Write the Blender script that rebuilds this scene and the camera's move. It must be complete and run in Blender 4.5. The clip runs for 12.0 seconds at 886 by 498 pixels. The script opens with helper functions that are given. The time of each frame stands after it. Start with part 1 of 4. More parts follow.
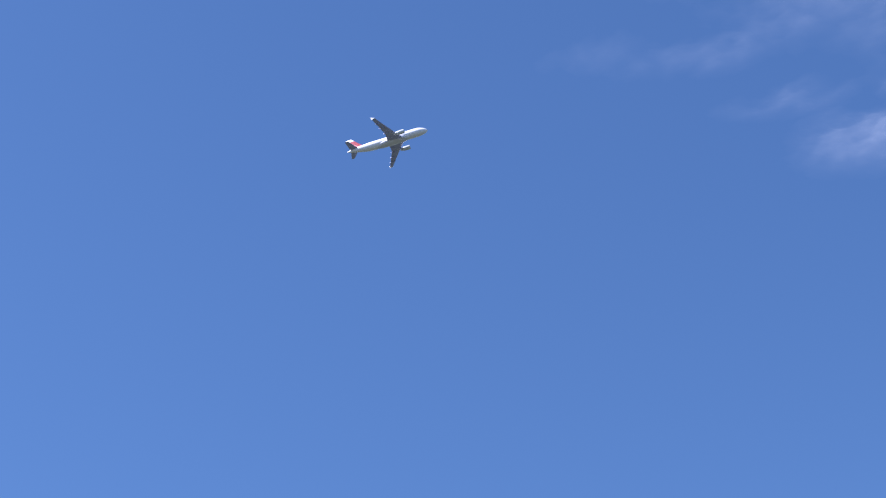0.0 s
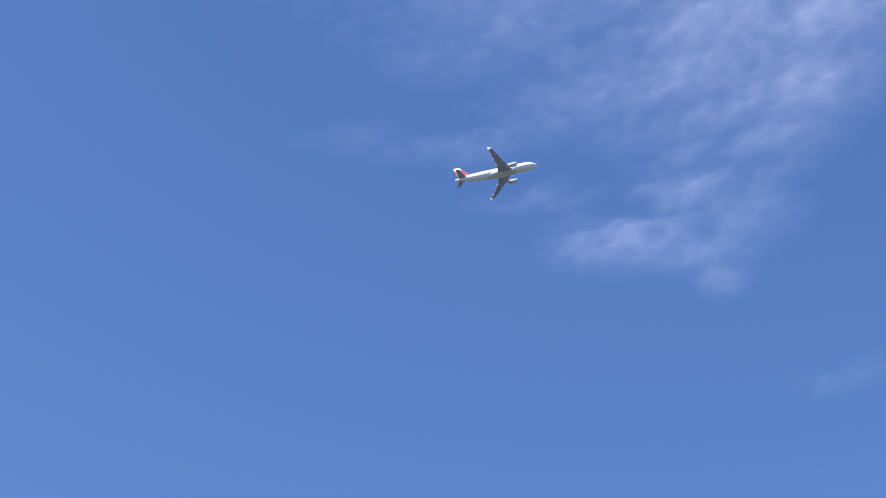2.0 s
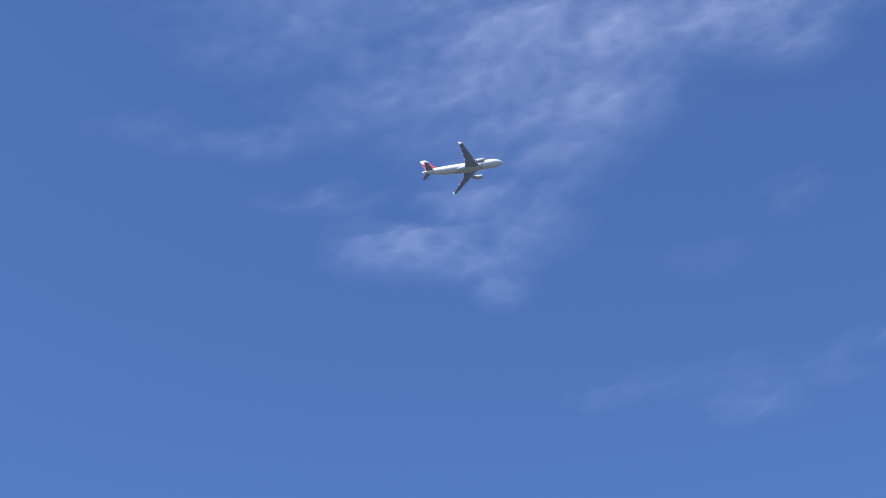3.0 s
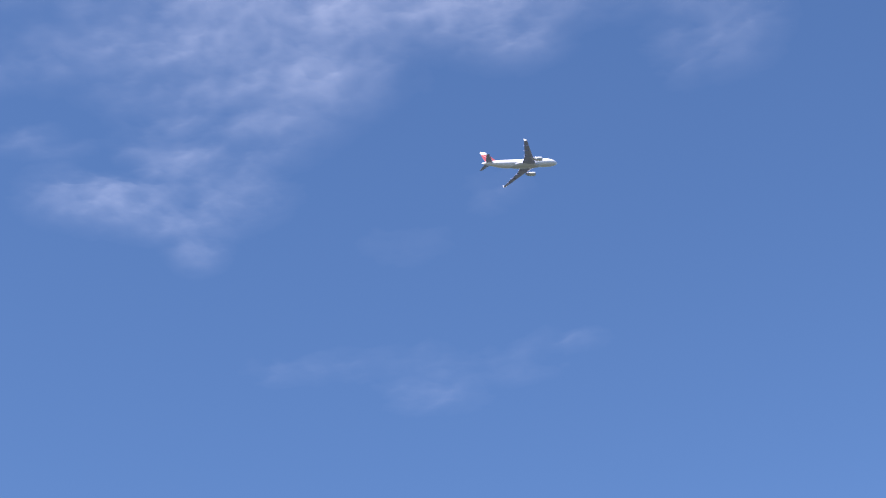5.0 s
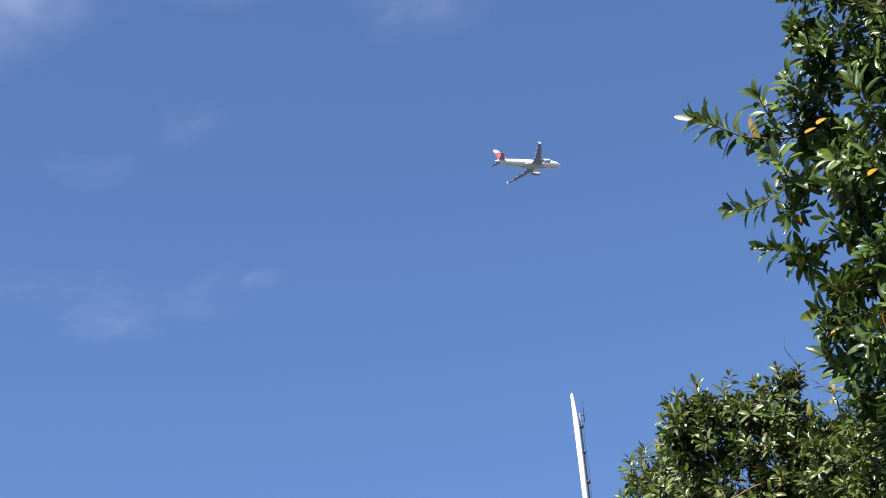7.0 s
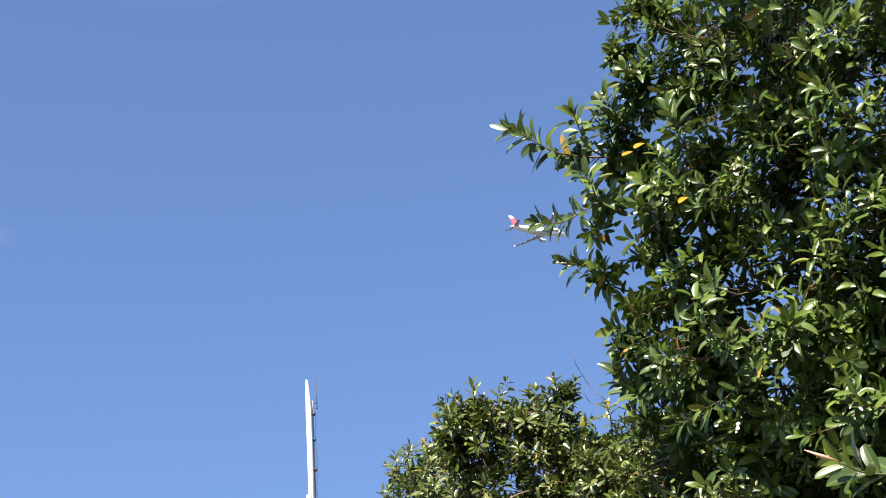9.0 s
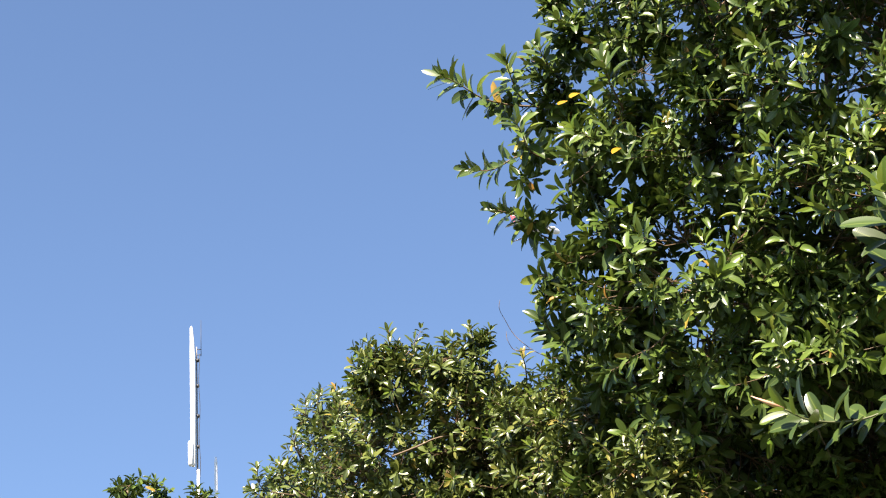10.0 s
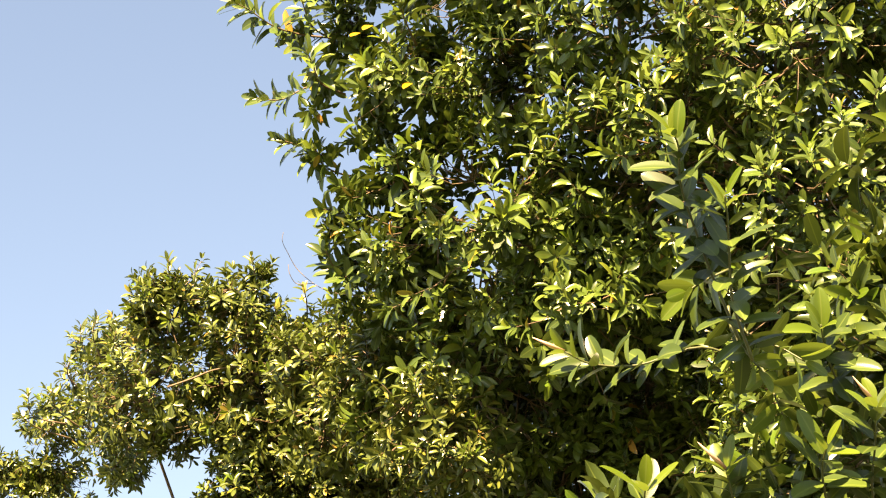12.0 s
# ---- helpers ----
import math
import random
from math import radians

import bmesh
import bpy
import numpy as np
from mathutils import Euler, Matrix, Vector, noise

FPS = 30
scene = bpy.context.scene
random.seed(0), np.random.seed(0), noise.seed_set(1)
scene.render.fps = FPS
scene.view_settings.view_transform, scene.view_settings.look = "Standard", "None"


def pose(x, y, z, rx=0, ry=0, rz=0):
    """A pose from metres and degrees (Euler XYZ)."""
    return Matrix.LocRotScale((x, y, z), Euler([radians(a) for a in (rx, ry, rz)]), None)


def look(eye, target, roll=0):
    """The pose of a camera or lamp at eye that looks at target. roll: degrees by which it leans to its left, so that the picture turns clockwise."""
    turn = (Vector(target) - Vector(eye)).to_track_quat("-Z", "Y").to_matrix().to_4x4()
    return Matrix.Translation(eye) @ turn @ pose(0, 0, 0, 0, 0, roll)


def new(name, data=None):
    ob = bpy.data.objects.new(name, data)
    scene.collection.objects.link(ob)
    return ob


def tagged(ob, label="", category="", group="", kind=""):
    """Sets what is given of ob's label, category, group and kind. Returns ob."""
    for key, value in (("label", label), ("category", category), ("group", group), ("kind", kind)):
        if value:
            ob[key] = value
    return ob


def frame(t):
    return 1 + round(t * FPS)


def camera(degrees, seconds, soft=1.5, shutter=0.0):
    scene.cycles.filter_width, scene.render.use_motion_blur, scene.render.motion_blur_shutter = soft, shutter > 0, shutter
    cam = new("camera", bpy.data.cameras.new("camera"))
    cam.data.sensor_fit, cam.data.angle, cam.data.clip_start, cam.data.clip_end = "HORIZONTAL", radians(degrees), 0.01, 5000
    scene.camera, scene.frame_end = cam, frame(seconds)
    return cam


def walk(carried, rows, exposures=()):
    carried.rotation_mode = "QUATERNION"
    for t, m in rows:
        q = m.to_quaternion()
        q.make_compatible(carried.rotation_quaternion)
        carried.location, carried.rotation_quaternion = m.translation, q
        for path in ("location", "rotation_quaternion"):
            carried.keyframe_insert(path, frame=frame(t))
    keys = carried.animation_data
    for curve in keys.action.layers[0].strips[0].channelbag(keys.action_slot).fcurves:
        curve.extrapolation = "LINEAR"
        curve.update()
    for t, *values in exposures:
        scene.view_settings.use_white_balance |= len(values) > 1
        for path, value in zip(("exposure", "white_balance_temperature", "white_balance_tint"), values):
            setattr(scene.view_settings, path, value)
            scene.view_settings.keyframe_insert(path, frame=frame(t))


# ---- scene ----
cam = camera(25.03, 12.0, soft=1.15)


def aim(x, y, z, heading, tilt, roll):
    """A held camera: heading clockwise from +y, tilt above level, roll, in degrees."""
    return pose(x, y, z, 90 + tilt, 0, -heading) @ pose(0, 0, 0, 0, 0, roll)


# seconds, eye x y z, heading, tilt, roll
PATH = [
    (0, 1.002, 0.177, 1.747, -42.187, 33.659, -3.512),
    (0.5, 1.000, 0.167, 1.749, -41.599, 34.150, -3.087),
    (1, 1.003, 0.157, 1.754, -40.065, 34.931, -3.154),
    (1.5, 1.009, 0.147, 1.763, -37.241, 35.251, -3.398),
    (2, 1.026, 0.147, 1.774, -33.131, 35.448, -3.944),
    (2.5, 1.035, 0.147, 1.783, -27.719, 35.274, -5.553),
    (2.7, 1.033, 0.150, 1.782, -26.752, 35.178, -5.580),
    (4.3, 0.976, 0.202, 1.740, -18.673, 34.199, -2.955),
    (4.5, 0.972, 0.205, 1.736, -17.514, 34.036, -3.673),
    (5, 0.957, 0.208, 1.722, -15.183, 33.607, -4.203),
    (5.5, 0.926, 0.197, 1.704, -12.955, 32.569, -4.456),
    (6, 0.854, 0.141, 1.676, -10.019, 31.862, -4.850),
    (6.5, 0.730, 0.078, 1.633, -7.384, 31.549, -5.085),
    (6.7, 0.698, 0.065, 1.625, -6.020, 31.390, -5.061),
    (8.3, 0.520, -0.106, 1.617, -0.859, 30.892, -3.736),
    (8.5, 0.457, -0.123, 1.594, 1.186, 30.663, -3.699),
    (9, 0.327, -0.041, 1.648, 4.170, 30.233, -4.060),
    (9.5, 0.247, -0.056, 1.655, 3.801, 28.952, -3.624),
    (10, 0.084, -0.035, 1.609, 8.088, 28.643, -4.276),
    (10.5, 0.000, 0.000, 1.600, 10.956, 28.217, -4.891),
    (11, 0.019, 0.011, 1.607, 11.454, 27.896, -4.480),
    (11.5, 0.068, 0.030, 1.627, 13.386, 27.324, -4.870),
    (12, 0.105, 0.071, 1.649, 14.849, 26.344, -5.059),
]
EXPOSURES = [
    (0.0, 1.42, 5050, 12), (1.0, 1.52, 5100, 12), (1.6, 1.52, 5100, 12), (2.0, 1.48, 5150, 12), (2.5, 1.20, 4950, 15), (4.3, 1.47, 5300, 11), (6.7, 1.60, 5550, 11), (8.5, 1.65, 5650, 11),
    (9.0, 1.96, 5950, 12), (9.5, 1.67, 5950, 11), (9.8, 1.84, 6150, 9), (10.0, 2.18, 6450, 8), (10.2, 2.47, 7600, 8), (10.5, 2.94, 9700, 10), (12.0, 2.98, 10400, 10),
]
walk(cam, [(t, aim(*row)) for t, *row in PATH], EXPOSURES)

# ---- daylight ----
SUN_HEADING, SUN_HEIGHT = -146.0, 50.0

world = bpy.data.worlds.new("daylight")
world.use_nodes = True
scene.world = world
wn, wl = world.node_tree.nodes, world.node_tree.links
sky = wn.new("ShaderNodeTexSky")
sky.sky_type = "NISHITA"
sky.sun_disc = False
sky.sun_elevation = radians(SUN_HEIGHT)
sky.sun_rotation = radians(SUN_HEADING)
sky.air_density, sky.dust_density, sky.ozone_density = 1.0, 0.4, 4.0
wn["Background"].inputs["Strength"].default_value = 0.05
rich = wn.new("ShaderNodeHueSaturation")
rich.inputs["Hue"].default_value = 0.504
rich.inputs["Saturation"].default_value = 0.98
wl.new(sky.outputs["Color"], rich.inputs["Color"])
wl.new(rich.outputs["Color"], wn["Background"].inputs["Color"])

sun_data = bpy.data.lights.new("sun", "SUN")
sun_data.energy, sun_data.angle, sun_data.color = 5.0, radians(0.53), (1.0, 0.85, 0.745)
sun = new("sun", sun_data)
sh, se = radians(SUN_HEADING), radians(SUN_HEIGHT)
SUN_WAY = Vector((math.sin(sh) * math.cos(se), math.cos(sh) * math.cos(se), math.sin(se)))
sun.matrix_world = look(SUN_WAY * 60, (0, 0, 0))


# ---- materials ----
def material(name):
    m = bpy.data.materials.new(name)
    m.use_nodes = True
    return m, m.node_tree.nodes, m.node_tree.links, m.node_tree.nodes["Principled BSDF"]


def ramp(nodes, stops):
    r = nodes.new("ShaderNodeValToRGB")
    while len(r.color_ramp.elements) < len(stops):
        r.color_ramp.elements.new(0.5)
    for e, (at, col) in zip(r.color_ramp.elements, stops):
        e.position, e.color = at, (*col, 1)
    return r


def mixed(nodes, links, a, b, fac, how="MIX"):
    """Mixes colour sockets or colours."""
    n = nodes.new("ShaderNodeMix")
    n.data_type, n.blend_type = "RGBA", how
    for sock, v in ((n.inputs["A"], a), (n.inputs["B"], b), (n.inputs["Factor"], fac)):
        if isinstance(v, bpy.types.NodeSocket):
            links.new(v, sock)
        elif isinstance(v, tuple):
            sock.default_value = (*v, 1)
        else:
            sock.default_value = v
    return n.outputs["Result"]


def noise_tex(nodes, links, scale, detail=4.0, rough=0.55, coord="Object"):
    tc = nodes.new("ShaderNodeTexCoord")
    n = nodes.new("ShaderNodeTexNoise")
    n.inputs["Scale"].default_value, n.inputs["Detail"].default_value, n.inputs["Roughness"].default_value = scale, detail, rough
    links.new(tc.outputs[coord], n.inputs["Vector"])
    return n


def bumped(nodes, links, bsdf, height, strength, distance):
    b = nodes.new("ShaderNodeBump")
    b.inputs["Strength"].default_value, b.inputs["Distance"].default_value = strength, distance
    links.new(height, b.inputs["Height"])
    links.new(b.outputs["Normal"], bsdf.inputs["Normal"])


def plain_paint(name, colour, rough=0.4, metal=0.0, grime=0.12, scale=1.5):
    m, n, l, bsdf = material(name)
    big = noise_tex(n, l, scale, 5)
    fine = noise_tex(n, l, scale * 14, 3)
    dark = tuple(c * (1 - grime) for c in colour)
    c1 = mixed(n, l, colour, dark, big.outputs["Fac"])
    c2 = mixed(n, l, c1, tuple(c * (1 - 0.6 * grime) for c in colour), fine.outputs["Fac"])
    l.new(c2, bsdf.inputs["Base Color"])
    bsdf.inputs["Roughness"].default_value, bsdf.inputs["Metallic"].default_value = rough, metal
    return m


def leaf_material(name, source, stops, gloss=0.30, thin=0.05):
    """Waxy fig leaf: green by chance from leaf to leaf, pale midrib, light shining through the blade."""
    m, n, l, bsdf = material(name)
    if source == "island":
        rnd = n.new("ShaderNodeNewGeometry").outputs["Random Per Island"]
    else:
        rnd = n.new("ShaderNodeObjectInfo").outputs["Random"]
    r = ramp(n, stops)
    l.new(rnd, r.inputs["Fac"])
    uv = n.new("ShaderNodeUVMap")
    sep = n.new("ShaderNodeSeparateXYZ")
    l.new(uv.outputs["UV"], sep.inputs["Vector"])
    off = n.new("ShaderNodeMath")
    off.operation = "SUBTRACT"
    off.inputs[1].default_value = 0.5
    l.new(sep.outputs["X"], off.inputs[0])
    ab = n.new("ShaderNodeMath")
    ab.operation = "ABSOLUTE"
    l.new(off.outputs[0], ab.inputs[0])
    rib = n.new("ShaderNodeMapRange")
    rib.inputs["From Min"].default_value, rib.inputs["From Max"].default_value = 0.02, 0.06
    rib.inputs["To Min"].default_value, rib.inputs["To Max"].default_value = 0.6, 0.0
    l.new(ab.outputs[0], rib.inputs["Value"])
    spots = noise_tex(n, l, 35, 3)
    c1 = mixed(n, l, r.outputs["Color"], (0.050, 0.055, 0.010), spots.outputs["Fac"])
    c1 = mixed(n, l, r.outputs["Color"], c1, 0.35)
    c2 = mixed(n, l, c1, (0.11, 0.14, 0.03), rib.outputs["Result"])
    l.new(c2, bsdf.inputs["Base Color"])
    bsdf.inputs["Roughness"].default_value = gloss
    bsdf.inputs["IOR"].default_value = 1.4
    bsdf.inputs["Specular IOR Level"].default_value = 0.42
    wave = n.new("ShaderNodeTexWave")
    wave.inputs["Scale"].default_value, wave.inputs["Distortion"].default_value = 7.0, 1.5
    wave.bands_direction = "Y"
    l.new(uv.outputs["UV"], wave.inputs["Vector"])
    bumped(n, l, bsdf, wave.outputs["Fac"], 0.05, 0.001)
    tr = n.new("ShaderNodeBsdfTranslucent")
    glow = mixed(n, l, c2, (0.55, 0.75, 0.12), 0.35, "MIX")
    l.new(glow, tr.inputs["Color"])
    mx = n.new("ShaderNodeMixShader")
    mx.inputs["Fac"].default_value = thin
    l.new(bsdf.outputs[0], mx.inputs[1])
    l.new(tr.outputs[0], mx.inputs[2])
    l.new(mx.outputs[0], n["Material Output"].inputs["Surface"])
    return m


GREENS = [(0.0, (0.026, 0.048, 0.011)), (0.5, (0.050, 0.088, 0.017)), (0.8, (0.077, 0.122, 0.023)), (0.95, (0.108, 0.156, 0.026)), (0.988, (0.153, 0.177, 0.024)), (1.0, (0.306, 0.153, 0.035))]
WARM_GREENS = [(0.0, (0.032, 0.048, 0.013)), (0.5, (0.063, 0.089, 0.020)), (0.8, (0.098, 0.123, 0.026)), (0.95, (0.135, 0.146, 0.031)), (0.98, (0.187, 0.168, 0.030)), (1.0, (0.311, 0.177, 0.045))]
M_LEAF = leaf_material("fig_leaf_crown", "island", GREENS)
M_LEAF_WARM = leaf_material("fig_leaf_small_crown", "island", WARM_GREENS)
M_LEAF_NEAR = leaf_material("fig_leaf_spray", "object", [(0.0, (0.018, 0.037, 0.008)), (0.7, (0.038, 0.068, 0.013)), (1.0, (0.060, 0.096, 0.017))])
M_LEAF_BIG = leaf_material("fig_leaf_large", "island", [(0.0, (0.015, 0.030, 0.007)), (0.6, (0.030, 0.054, 0.011)), (1.0, (0.058, 0.090, 0.016))])
M_LEAF_YOUNG = leaf_material("fig_leaf_young", "object", [(0.0, (0.050, 0.090, 0.008)), (1.0, (0.085, 0.125, 0.010))], 0.34, 0.2)
M_LEAF_SHOOT = leaf_material("fig_leaf_new_growth", "island", [(0.0, (0.045, 0.095, 0.009)), (0.6, (0.072, 0.125, 0.010)), (1.0, (0.115, 0.15, 0.014))], 0.34, 0.2)
M_LEAF_YELLOW = leaf_material("fig_leaf_yellowed", "object", [(0.0, (0.36, 0.19, 0.01)), (1.0, (0.40, 0.26, 0.02))], 0.4, 0.2)
M_BUD = plain_paint("bud_sheath", (0.62, 0.34, 0.21), 0.5, 0.0, 0.2, 20)


def bark_material():
    m, n, l, bsdf = material("fig_bark")
    a = noise_tex(n, l, 6, 6, 0.6)
    b = noise_tex(n, l, 45, 4, 0.6)
    r = ramp(n, [(0.25, (0.06, 0.042, 0.028)), (0.5, (0.11, 0.078, 0.05)), (0.75, (0.19, 0.14, 0.10))])
    l.new(a.outputs["Fac"], r.inputs["Fac"])
    c = mixed(n, l, r.outputs["Color"], (0.13, 0.09, 0.06), b.outputs["Fac"])
    l.new(mixed(n, l, r.outputs["Color"], c, 0.5), bsdf.inputs["Base Color"])
    bsdf.inputs["Roughness"].default_value = 0.85
    bumped(n, l, bsdf, b.outputs["Fac"], 0.5, 0.01)
    return m


def ground_material():
    m, n, l, bsdf = material("dry_ground")
    a = noise_tex(n, l, 0.08, 6, 0.6)
    b = noise_tex(n, l, 3.0, 5, 0.6)
    r = ramp(n, [(0.3, (0.026, 0.032, 0.018)), (0.55, (0.036, 0.044, 0.026)), (0.75, (0.062, 0.060, 0.050))])
    l.new(a.outputs["Fac"], r.inputs["Fac"])
    l.new(mixed(n, l, r.outputs["Color"], (0.028, 0.034, 0.020), b.outputs["Fac"]), bsdf.inputs["Base Color"])
    bsdf.inputs["Roughness"].default_value = 0.95
    bumped(n, l, bsdf, b.outputs["Fac"], 0.6, 0.05)
    return m


def cloud_material():
    """Thin ice cloud: lets most light pass, scatters the rest; thickness from the sheet, torn by noise."""
    m, n, l, bsdf = material("thin_cloud")
    n.remove(bsdf)
    thick = n.new("ShaderNodeAttribute")
    thick.attribute_name = "thickness"
    fine = noise_tex(n, l, 0.035, 6, 0.62)
    tear = n.new("ShaderNodeMapRange")
    tear.inputs["From Min"].default_value, tear.inputs["From Max"].default_value = 0.25, 0.75
    tear.inputs["To Min"].default_value, tear.inputs["To Max"].default_value = 0.62, 1.25
    l.new(fine.outputs["Fac"], tear.inputs["Value"])
    mul = n.new("ShaderNodeMath")
    mul.operation, mul.use_clamp = "MULTIPLY", True
    l.new(thick.outputs["Fac"], mul.inputs[0])
    l.new(tear.outputs["Result"], mul.inputs[1])
    through_it = n.new("ShaderNodeBsdfTransparent")
    scatter = n.new("ShaderNodeBsdfTranslucent")
    scatter.inputs["Color"].default_value = (0.95, 0.93, 0.93, 1)
    mx = n.new("ShaderNodeMixShader")
    l.new(mul.outputs[0], mx.inputs["Fac"])
    l.new(through_it.outputs[0], mx.inputs[1])
    l.new(scatter.outputs[0], mx.inputs[2])
    l.new(mx.outputs[0], n["Material Output"].inputs["Surface"])
    return m


def livery_fin_material():
    """White fin with a slanting red field and a thin pale stripe through it."""
    m, n, l, bsdf = material("fin_livery")
    tc = n.new("ShaderNodeTexCoord")
    sep = n.new("ShaderNodeSeparateXYZ")
    l.new(tc.outputs["Object"], sep.inputs["Vector"])
    slant = n.new("ShaderNodeMath")
    slant.operation, slant.inputs[1].default_value = "MULTIPLY_ADD", 0.95
    l.new(sep.outputs["X"], slant.inputs[0])
    l.new(sep.outputs["Z"], slant.inputs[2])
    scaled = n.new("ShaderNodeMapRange")
    scaled.inputs["From Min"].default_value, scaled.inputs["From Max"].default_value = -15.0, -5.0
    l.new(slant.outputs[0], scaled.inputs["Value"])
    WHITE, RED, DEEP = (0.82, 0.82, 0.83), (0.44, 0.10, 0.11), (0.22, 0.05, 0.07)
    r = ramp(n, [(0.0, WHITE), (0.10, RED), (0.42, (0.80, 0.35, 0.30)), (0.47, RED), (0.80, DEEP)])
    r.color_ramp.interpolation = "CONSTANT"
    l.new(scaled.outputs["Result"], r.inputs["Fac"])
    top = n.new("ShaderNodeMath")
    top.operation, top.inputs[1].default_value = "GREATER_THAN", 5.9
    l.new(sep.outputs["Z"], top.inputs[0])
    l.new(mixed(n, l, r.outputs["Color"], WHITE, top.outputs[0]), bsdf.inputs["Base Color"])
    bsdf.inputs["Roughness"].default_value = 0.3
    return m


M_BARK = bark_material()
M_TWIG = plain_paint("green_twig", (0.13, 0.085, 0.04), 0.7, 0, 0.35, 9)
M_SHOOT = plain_paint("green_shoot", (0.075, 0.085, 0.022), 0.55, 0, 0.3, 12)
M_GROUND = ground_material()
M_CLOUD = cloud_material()
M_FIN = livery_fin_material()
M_SKIN = plain_paint("aircraft_white", (0.86, 0.83, 0.85), 0.28, 0, 0.06, 0.5)
M_WING = plain_paint("aircraft_grey", (0.42, 0.42, 0.62), 0.4, 0, 0.18, 0.6)
M_BELLY = plain_paint("aircraft_belly_grey", (0.70, 0.68, 0.72), 0.4, 0, 0.15, 0.6)
M_NACELLE = plain_paint("nacelle_grey", (0.66, 0.67, 0.70), 0.3, 0.1, 0.15, 1.0)
M_METAL = plain_paint("bare_metal", (0.62, 0.62, 0.64), 0.25, 1.0, 0.1, 2)
M_DARK = plain_paint("dark_glass", (0.02, 0.022, 0.026), 0.15, 0, 0.2, 2)
M_FAN = plain_paint("fan_dark", (0.05, 0.05, 0.055), 0.45, 0.6, 0.3, 3)
M_RADOME = plain_paint("antenna_white", (0.82, 0.81, 0.80), 0.45, 0, 0.10, 3)
M_RUST = plain_paint("weathered_steel", (0.34, 0.31, 0.30), 0.7, 0.2, 0.6, 2.5)
M_CABLE = plain_paint("black_cable", (0.03, 0.03, 0.032), 0.6, 0, 0.2, 8)
M_CONCRETE = plain_paint("concrete", (0.36, 0.35, 0.33), 0.9, 0, 0.25, 3)


# ---- mesh helpers ----
def finish(bm, name, mat, smooth=True):
    me = bpy.data.meshes.new(name)
    bmesh.ops.recalc_face_normals(bm, faces=bm.faces)
    bm.to_mesh(me)
    bm.free()
    me.materials.append(mat)
    if smooth:
        me.polygons.foreach_set("use_smooth", [True] * len(me.polygons))
    return me


def part(name, bm, mat, parent, label="", smooth=True):
    ob = new(name, finish(bm, name, mat, smooth))
    ob.parent = parent
    return tagged(ob, label)


def thing(name, place, label, category, group="", kind=""):
    ob = new(name)
    ob.matrix_world = Matrix.Translation(place)
    return tagged(ob, label, category, group, kind)


def skin(bm, rings, cap=True):
    """Faces between rings of points, all with the same count."""
    vs = [[bm.verts.new(p) for p in ring] for ring in rings]
    k = len(vs[0])
    for a, b in zip(vs, vs[1:]):
        for i in range(k):
            bm.faces.new((a[i], a[(i + 1) % k], b[(i + 1) % k], b[i]))
    if cap:
        bm.faces.new(vs[0][::-1])
        bm.faces.new(vs[-1])
    return vs


def tube(bm, points, radii, k=8):
    """A round tapering tube along points."""
    pts = [Vector(p) for p in points]
    rings = []
    side = None
    for i, p in enumerate(pts):
        d = (pts[min(i + 1, len(pts) - 1)] - pts[max(i - 1, 0)]).normalized()
        if side is None:
            side = d.orthogonal().normalized()
        side = (side - d * side.dot(d)).normalized()
        up = d.cross(side)
        rings.append([p + (side * math.cos(6.28319 * j / k) + up * math.sin(6.28319 * j / k)) * radii[i] for j in range(k)])
    skin(bm, rings)


def bent(points, steps):
    """A smooth line through points (Catmull-Rom)."""
    p = [Vector(q) for q in points]
    p = [2 * p[0] - p[1]] + p + [2 * p[-1] - p[-2]]
    line = []
    for i in range(1, len(p) - 2):
        for s in range(steps):
            t = s / steps
            a, b, c, d = p[i - 1], p[i], p[i + 1], p[i + 2]
            line.append(0.5 * (2 * b + (c - a) * t + (2 * a - 5 * b + 4 * c - d) * t * t + (3 * b - a - 3 * c + d) * t ** 3))
    return line + [p[-2]]


# ---- ground ----
def build_ground():
    bm = bmesh.new()
    n, edge = 48, 4000.0
    grid = [[None] * (n + 1) for _ in range(n + 1)]
    for i in range(n + 1):
        for j in range(n + 1):
            u, v = (2 * i / n - 1), (2 * j / n - 1)
            x, y = edge * u * abs(u) ** 1.5, edge * v * abs(v) ** 1.5
            far = min(1.0, math.hypot(x, y) / 60)
            grid[i][j] = bm.verts.new((x, y, -0.02 + 0.25 * far * noise.noise((x * 0.01, y * 0.01, 3.1))))
    for i in range(n):
        for j in range(n):
            bm.faces.new((grid[i][j], grid[i + 1][j], grid[i + 1][j + 1], grid[i][j + 1]))
    ob = new("ground", finish(bm, "ground", M_GROUND))
    tagged(ob, "level dark green ground of worn grass", "ground", kind="structure")


build_ground()


